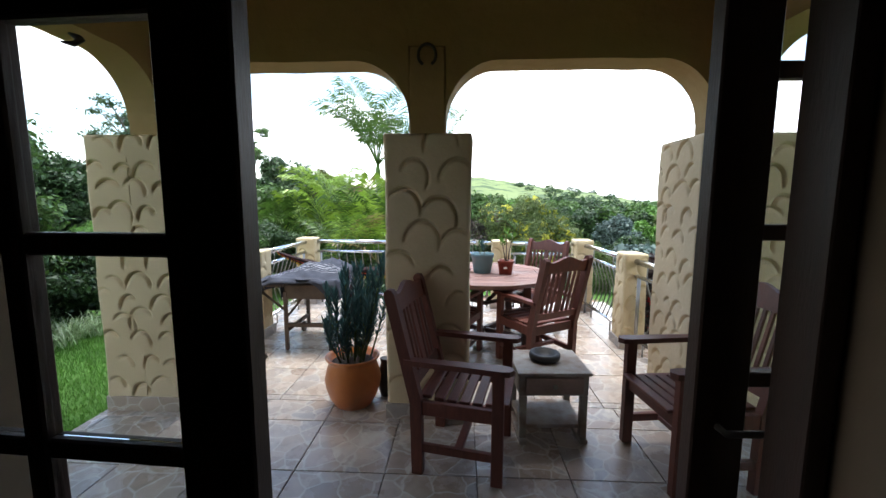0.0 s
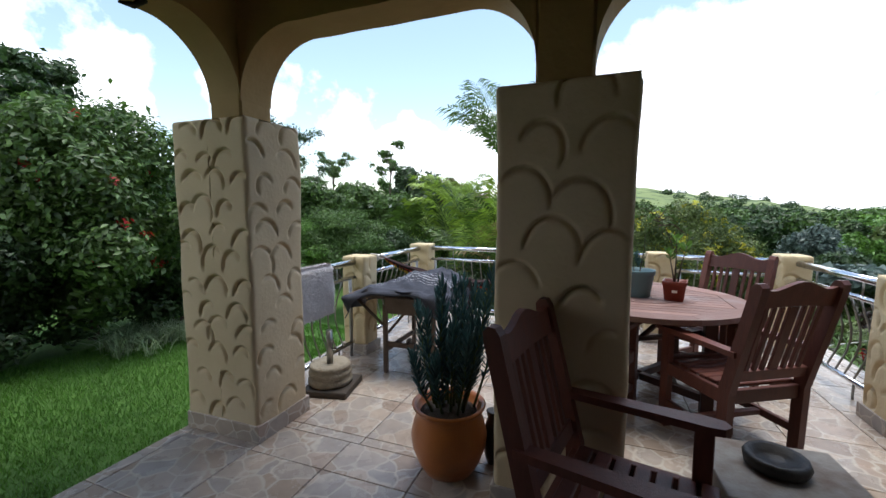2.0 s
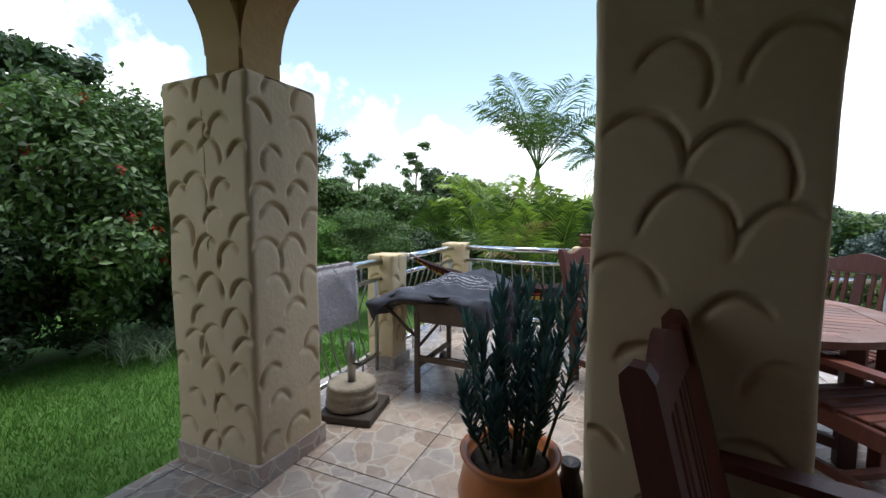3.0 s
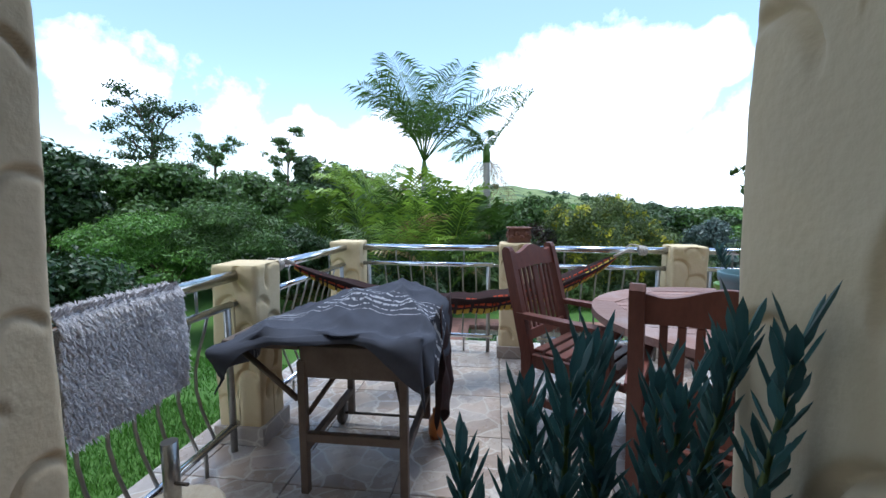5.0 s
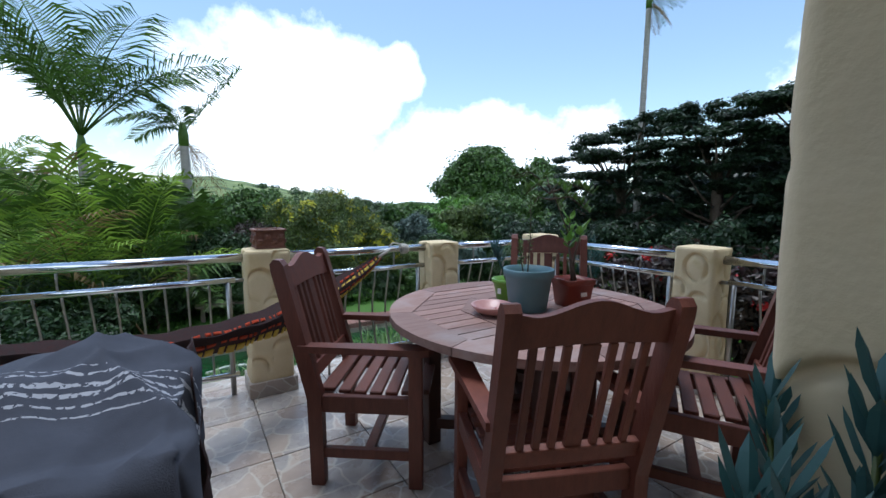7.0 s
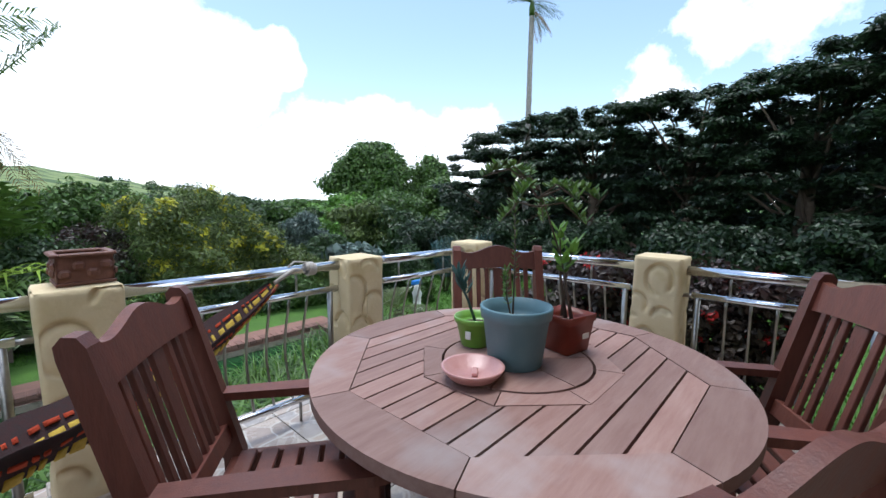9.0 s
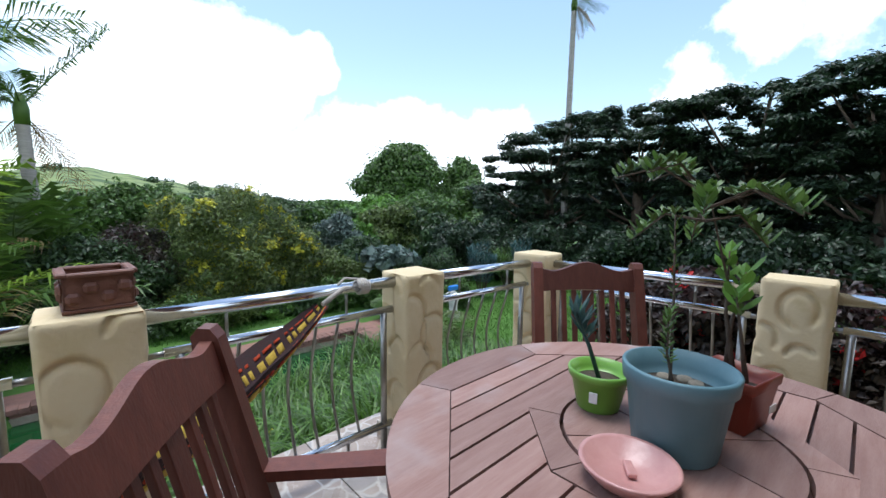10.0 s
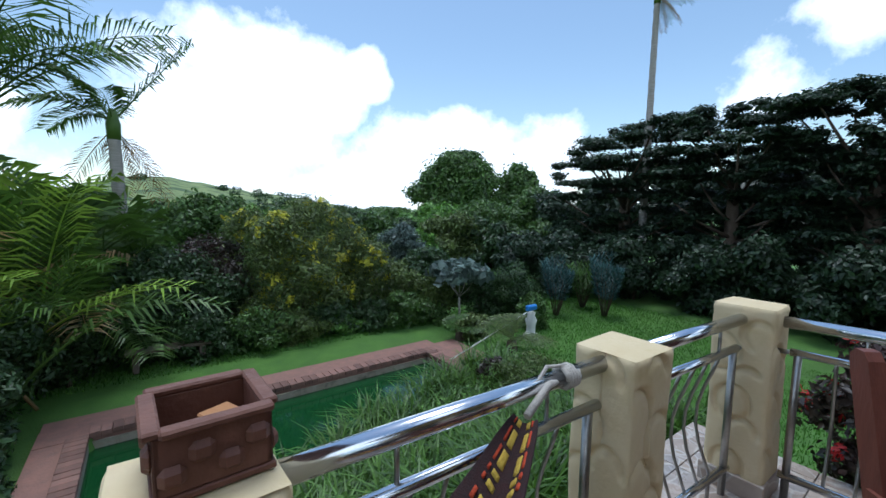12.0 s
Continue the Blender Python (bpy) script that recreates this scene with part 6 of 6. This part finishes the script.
placed_tree("dark_shrub", 34, 14.0, -3.5, -10, 4.0, L_DARK, 7000, 0.13, "dark green garden shrub", 123)
placed_tree("low_shrub", 27, 13.2, -6.0, -10.5, 4.5, L_MID, 6000, 0.10, "low leafy shrub along the pool", 124, trunk_r=0.03)
placed_tree("low_shrub", 44, 12.2, -7.5, -12, 4.5, L_DARK, 6000, 0.10, "low dark shrub by the path", 125, trunk_r=0.03)
tree("papaya_tree", 5.55, 12.95, [(0.45 * math.cos(a), 0.45 * math.sin(a), 1.30 + 0.14 * (k % 2), 0.36, 0.36, 0.16) for k, a in enumerate([i * 0.9 for i in range(7)])] + [(0, 0, 1.35, 0.3, 0.3, 0.12)], L_BLUE, 500, 0.27,
     "young papaya with a flat head of large leaves", trunk_r=0.03, seed=126, shell=0.3, aspect=0.75, bark=PALM_BARK)
for k, (hd, ds, h) in enumerate(((51.0, 12.2, 1.6), (57.0, 12.4, 1.7), (54.5, 13.2, 1.3))):
    x, y = at_heading(hd, ds)
    t = thing("oleander", pose(x, y, ground_z(x, y)), "upright narrow-leaved blue-green shrub", "shrub", "upright shrubs")
    st = [((0.05 * math.cos(a), 0.05 * math.sin(a), 0), (0.4 * math.cos(a), 0.4 * math.sin(a), h * (0.7 + 0.3 * ((i * 0.618) % 1))), (0, 0, 0)) for i, a in enumerate([j * 2.4 for j in range(16)])]
    for b, tp, bend in st:
        part("stem", tubed([b, tp], [0.014, 0.005], 5), BARK, t)
    stem_plant(t, st, L_SUCC if k != 2 else L_MID, 0.24, 0.038, 44)


def dome_tree(head, dist, top_el, half, n, mat, count, size, label, seed, low_el=-2):
    return placed_tree("hillside_tree", head, dist, top_el, low_el, half, mat, count, size, label, seed, n=n, top=0.05, r=(0.22, 0.36), trunk_r=0.3, core=1.0)


dome_tree(40.0, 44, 9.3, 7.0, 30, L_MID, 34000, 0.40, "large dome-shaped dense green tree on the slope", 130)
dome_tree(48.0, 46, 7.7, 3.9, 16, L_MID, 18000, 0.42, "large dome-shaped dense green tree on the slope", 131)
for k, (hd, ds, el, mat) in enumerate(((4.5, 27, 1.9, L_MID), (12.5, 30, 1.7, L_BRIGHT), (18.5, 31, 1.5, L_MID), (24.5, 30, 1.6, L_DARK), (30, 32, 1.3, L_MID))):
    placed_tree("woodland_tree", hd, ds, el, -4, 4.2, mat, 7000, 0.27, "leafy garden tree closing the view to the hill", 680 + k, n=10)
placed_tree("woodland_tree", 36, 27, 2.2, -6, 5, L_BRIGHT, 9000, 0.27, "fresh green tree at the wood's edge", 132)
placed_tree("woodland_tree", 43, 25, 2.8, -8, 5, L_MID, 11000, 0.24, "leafy mid-green woodland tree", 133)
placed_tree("woodland_tree", 50, 24, 4.6, -8, 5, L_MID, 12000, 0.24, "leafy mid-green woodland tree", 134)


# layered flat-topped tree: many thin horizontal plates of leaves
def layered_tree(head, dist, plates, label, seed, mat=L_DEEP_SHADE):
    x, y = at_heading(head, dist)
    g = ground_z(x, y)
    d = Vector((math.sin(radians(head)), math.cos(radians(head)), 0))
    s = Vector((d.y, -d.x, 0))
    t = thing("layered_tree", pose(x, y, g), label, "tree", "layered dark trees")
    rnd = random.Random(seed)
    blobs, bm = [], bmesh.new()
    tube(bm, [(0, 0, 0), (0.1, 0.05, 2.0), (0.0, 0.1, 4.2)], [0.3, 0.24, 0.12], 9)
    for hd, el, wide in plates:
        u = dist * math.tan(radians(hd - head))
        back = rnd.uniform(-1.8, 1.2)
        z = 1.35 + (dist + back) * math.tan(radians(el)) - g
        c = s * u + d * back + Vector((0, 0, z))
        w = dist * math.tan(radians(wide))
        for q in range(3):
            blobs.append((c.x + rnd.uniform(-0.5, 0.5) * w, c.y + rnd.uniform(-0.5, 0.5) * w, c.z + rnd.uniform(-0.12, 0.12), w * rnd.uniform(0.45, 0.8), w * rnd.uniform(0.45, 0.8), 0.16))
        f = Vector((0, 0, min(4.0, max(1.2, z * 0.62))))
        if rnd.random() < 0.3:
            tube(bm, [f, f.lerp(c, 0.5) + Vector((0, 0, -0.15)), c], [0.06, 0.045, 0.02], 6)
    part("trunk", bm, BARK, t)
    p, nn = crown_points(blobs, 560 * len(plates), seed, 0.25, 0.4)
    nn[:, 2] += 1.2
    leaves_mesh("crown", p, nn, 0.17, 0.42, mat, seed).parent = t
    return t


LT = "dark layered flat-topped tree with spreading plates of foliage"


def wood_top(hd):
    return float(np.interp(hd, (52, 55, 60, 66, 75, 85, 90, 95, 105, 130), (5.6, 8.7, 10.4, 11.5, 11.9, 12.5, 13.7, 15.4, 18, 19)))


rnd = random.Random(77)
for k, (mid, dist, span) in enumerate(((60, 18, 8), (71, 17, 7), (82, 16, 7), (93, 15, 8), (107, 14, 9))):
    plates = []
    hd = mid - span
    while hd < mid + span:
        el = -4.0
        while el < wood_top(hd) - 0.2:
            plates.append((hd + rnd.uniform(-1.1, 1.1), el + rnd.uniform(-0.75, 0.6), rnd.uniform(1.2, 3.6)))
            el += 1.55 if el > 3 else 2.0
        plates.append((hd, wood_top(hd) - 0.2 + rnd.uniform(-0.5, 0.3), rnd.uniform(1.2, 2.2)))
        hd += 2.1
    layered_tree(mid, dist, plates, LT, 201 + k)
# backing trees and shrubs, leaves coloured dark for the shade under the canopy
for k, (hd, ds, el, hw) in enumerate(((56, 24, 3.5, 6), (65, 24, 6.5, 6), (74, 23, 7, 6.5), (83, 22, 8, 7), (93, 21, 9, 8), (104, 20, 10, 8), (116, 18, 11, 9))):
    placed_tree("shade_tree", hd, ds, el + 2.0, -9, hw, L_DEEP_SHADE, 9000, 0.30, "dark shaded tree behind the layered canopy", 210 + k, n=12, top=0.8, r=(0.4, 0.6))
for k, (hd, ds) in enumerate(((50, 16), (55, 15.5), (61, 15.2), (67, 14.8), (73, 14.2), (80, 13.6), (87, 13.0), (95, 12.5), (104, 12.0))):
    placed_tree("shade_shrub", hd, ds, -1.0, -12, 5.5, L_DEEP_SHADE, 7000, 0.16, "dark shrub in deep shade", 230 + k, n=9, trunk_r=0.04, top=0.8, r=(0.4, 0.6))
# a thicket that closes the garden behind its shrubs
mats = (L_DARK, L_MID, L_DARK, L_OLIVE)
for k in range(30):
    hd = -102 + 5.2 * k
    placed_tree("thicket_shrub", hd, 21 if hd > -15 else 16.5, (0.6 if hd > -12 else 3.6) + rnd.uniform(-0.7, 0.7), -12, 4.4, mats[k % 4], 6500, 0.22, "leafy thicket shrub closing the garden", 400 + k, n=9, top=0.7, r=(0.4, 0.6), trunk_r=0.06)
for k in range(15):
    hd = -24 + 5.0 * k
    if -2 < hd < 31:
        continue
    ds = 11.0 / math.cos(radians(min(abs(hd), 24))) if hd < 30 else 13.8
    placed_tree("border_shrub", hd, ds + 0.8, -8.5 + rnd.uniform(-1.4, 1.4), -15, 4.2, mats[(k * 3) % 4] if k % 3 else L_DARK, 5200, 0.11, "leafy border shrub beyond the pool lawn", 440 + k, n=8, top=0.7, r=(0.4, 0.6), trunk_r=0.04)

# red-flowered maroon hedge outside the east rail
for k, (x, y, h) in enumerate(((2.30, 5.2, 0.98), (2.34, 4.75, 1.12), (2.34, 4.25, 1.1), (2.40, 3.75, 1.0))):
    tree("maroon_hibiscus", x, y, heap_of(9, 0.33, 0.36, 0.2, h + 0.08, 250 + k, (0.4, 0.6), 0.8), L_MAROON, 3600, 0.058, "dark maroon-leaved shrub with hanging red flowers", "shrub", trunk_r=0.02, seed=260 + k, aspect=0.55,
         spikes=(RED_PETAL, 24, 0.062, "red flowers"))

# pool brush on its pole, leaning on a white garden ornament
st = thing("garden_ornament", pose(6.05, 10.98, ground_z(6.05, 10.98)), "small whitewashed stone garden ornament", "ornament")
part("body", lathe([(0.16, 0), (0.17, 0.12), (0.10, 0.16), (0.10, 0.3), (0.13, 0.45), (0.08, 0.55), (0.09, 0.62), (0.0, 0.68)], 14), WHITE_PAINT, st)
br = thing("pool_brush", pose(0, 0, 0), "long white pole with a blue pool brush head", "pool brush")
part("pole", tubed([(3.63, 10.84, -1.42), (5.9, 10.9, -0.80)], 0.014, 8), WHITE_PAINT, br)
part("head", boxed((5.95, 10.9, -0.74), (0.30, 0.10, 0.12), bevel=0.02), BLUE_PLASTIC, br, "bright blue brush head")
bn = thing("log_bench", pose(-0.6, 13.7, ground_z(-0.6, 13.7)), "low rustic log bench by the shrubs", "bench")
part("seat", boxed((0, 0, 0.36), (1.3, 0.3, 0.06), bevel=0.01), RUSTY, bn)
for sx in (-0.5, 0.5):
    part("leg", boxed((sx, 0, 0.17), (0.1, 0.26, 0.34), bevel=0.01), RUSTY, bn)
bd = thing("bird_bath", pose(9.5, 6.0, ground_z(9.5, 6.0)), "low pale stone bird bath on the lawn", "bird bath")
part("stand", lathe([(0.16, 0), (0.1, 0.1), (0.08, 0.35), (0.12, 0.42), (0.0, 0.43)], 14), CEMENT, bd)
part("bowl", lathe([(0.08, 0.42), (0.25, 0.46), (0.34, 0.53), (0.33, 0.54), (0.2, 0.48), (0.0, 0.47)], 24), CEMENT, bd)

# distance: treeline, hill with paler grass, more woodland all round
for k in range(11):
    hd = -62 + 11.5 * k
    if hd > 45:
        break
    placed_tree("distant_trees", hd, 55 + 9 * (k % 3), 1.4 + 0.5 * (k % 2) + (2.2 if hd < -10 else 0), -4, 6.5, L_DARK if k % 2 else L_MID, 7000, 0.75, "distant woodland trees", 300 + k, n=16, top=0.6, trunk_r=0.3)["kind"] = "stuff"
hv, hf = [], []
for j in range(21):
    for i in range(61):
        hd = -30 + 65 * i / 60
        ds = 300 + 500 * j / 20
        crest = 3.6 * math.exp(-((hd - 3) / 9.5) ** 2) + 1.4 * math.exp(-((hd - 17) / 8) ** 2) + 1.2 * math.exp(-((hd + 18) / 10) ** 2) - 0.55 + 0.1 * math.sin(hd * 1.7)
        el = -2.0 + (crest + 2.0) * math.sin(math.pi / 2 * min(1, j / 14)) - (0.6 * (j - 14) / 6 if j > 14 else 0)
        x, y = at_heading(hd, ds)
        hv.append((x, y, 1.35 + ds * math.tan(radians(el))))
for j in range(20):
    for i in range(60):
        k = j * 61 + i
        hf.append((k, k + 1, k + 62, k + 61))
tagged(mesh_of("backdrop", hv, hf, HILL_GRASS, True), "distant hillside of pale grass", "hill", kind="structure")
blobs = []
rnd = random.Random(5)
for k in range(120):
    hd = rnd.uniform(-28, 33)
    ds = rnd.uniform(330, 640)
    crest = 3.6 * math.exp(-((hd - 3) / 9.5) ** 2) + 1.4 * math.exp(-((hd - 17) / 8) ** 2) + 1.2 * math.exp(-((hd + 18) / 10) ** 2) - 0.55
    j = (ds - 300) / 25
    el = -2.0 + (crest + 2.0) * math.sin(math.pi / 2 * min(1, j / 14))
    x, y = at_heading(hd, ds)
    if rnd.random() < 0.75 and abs(hd - 3) < 7 and el < crest - 0.35:
        continue
    blobs.append((x, y, 1.35 + ds * math.tan(radians(el)) + 1.5, 7, 7, 4.2))
p, nn = crown_points(blobs, 16000, 5, 0.5)
tagged(leaves_mesh("hill_trees", p, nn, 2.2, 0.7, L_DARK, 6), "dotted dark trees and bushes on the far hill", "trees", kind="stuff")

# ---- small pieces: floor tiles and coping bricks ----
tile_meshes = {}


def tile_mesh(w, h):
    key = (round(w, 3), round(h, 3))
    if key not in tile_meshes:
        bm = boxed((0, 0, -0.005), (w, h, 0.01), bevel=0.0025)
        me = bpy.data.meshes.new("tile")
        bm.to_mesh(me)
        bm.free()
        me.materials.append(TILE)
        tile_meshes[key] = me
    return tile_meshes[key]


def lay_tiles(x_joint, y_joint, pitch, x0, x1, y0, y1):
    """Square tiles on one grid of joints, cut at the edges of their stretch of floor."""
    for j in range(math.floor((y0 - y_joint) / pitch), math.ceil((y1 - y_joint) / pitch)):
        for i in range(math.floor((x0 - x_joint) / pitch), math.ceil((x1 - x_joint) / pitch)):
            xa, xb = max(x_joint + i * pitch, x0), min(x_joint + (i + 1) * pitch, x1)
            ya, yb = max(y_joint + j * pitch, y0), min(y_joint + (j + 1) * pitch, y1)
            if xb - xa < 0.03 or yb - ya < 0.03:
                continue
            ob = new("tile", tile_mesh(xb - xa - 0.005, yb - ya - 0.005))
            ob.location = ((xa + xb) / 2, (ya + yb) / 2, 0.0)
            ob.parent = floor


lay_tiles(-0.482, 2.675, 0.512, X0, X1, Y0, 2.95)        # under the veranda roof
lay_tiles(-0.955, 4.49, 0.487, X0, X1, 2.95, Y1)          # open terrace
bm = boxed((0, 0, 0), (0.108, 0.22, 0.07), bevel=0.006)
brick_mesh = bpy.data.meshes.new("brick")
bm.to_mesh(brick_mesh)
bm.free()
brick_mesh.materials.append(BRICK)
rnd = random.Random(2)
for k in range(46):
    ob = new("brick", brick_mesh)
    ob.matrix_basis = pose(px0 + 0.06 + 0.1155 * k, py1 + 0.10, -1.435 + rnd.uniform(-0.004, 0.004), 0, 0, rnd.uniform(-2, 2))
    ob.parent = coping
for k in range(30):
    ob = new("brick", brick_mesh)
    ob.matrix_basis = pose(px0 - 0.10, py1 - 0.06 - 0.1155 * k, -1.435 + rnd.uniform(-0.004, 0.004), 0, 0, 90 + rnd.uniform(-2, 2))
    ob.parent = cop2
    ob = new("brick", brick_mesh)
    ob.matrix_basis = pose(px1 + 0.10, py1 - 0.06 - 0.1155 * k, -1.435 + rnd.uniform(-0.004, 0.004), 0, 0, 90 + rnd.uniform(-2, 2))
    ob.parent = cop3
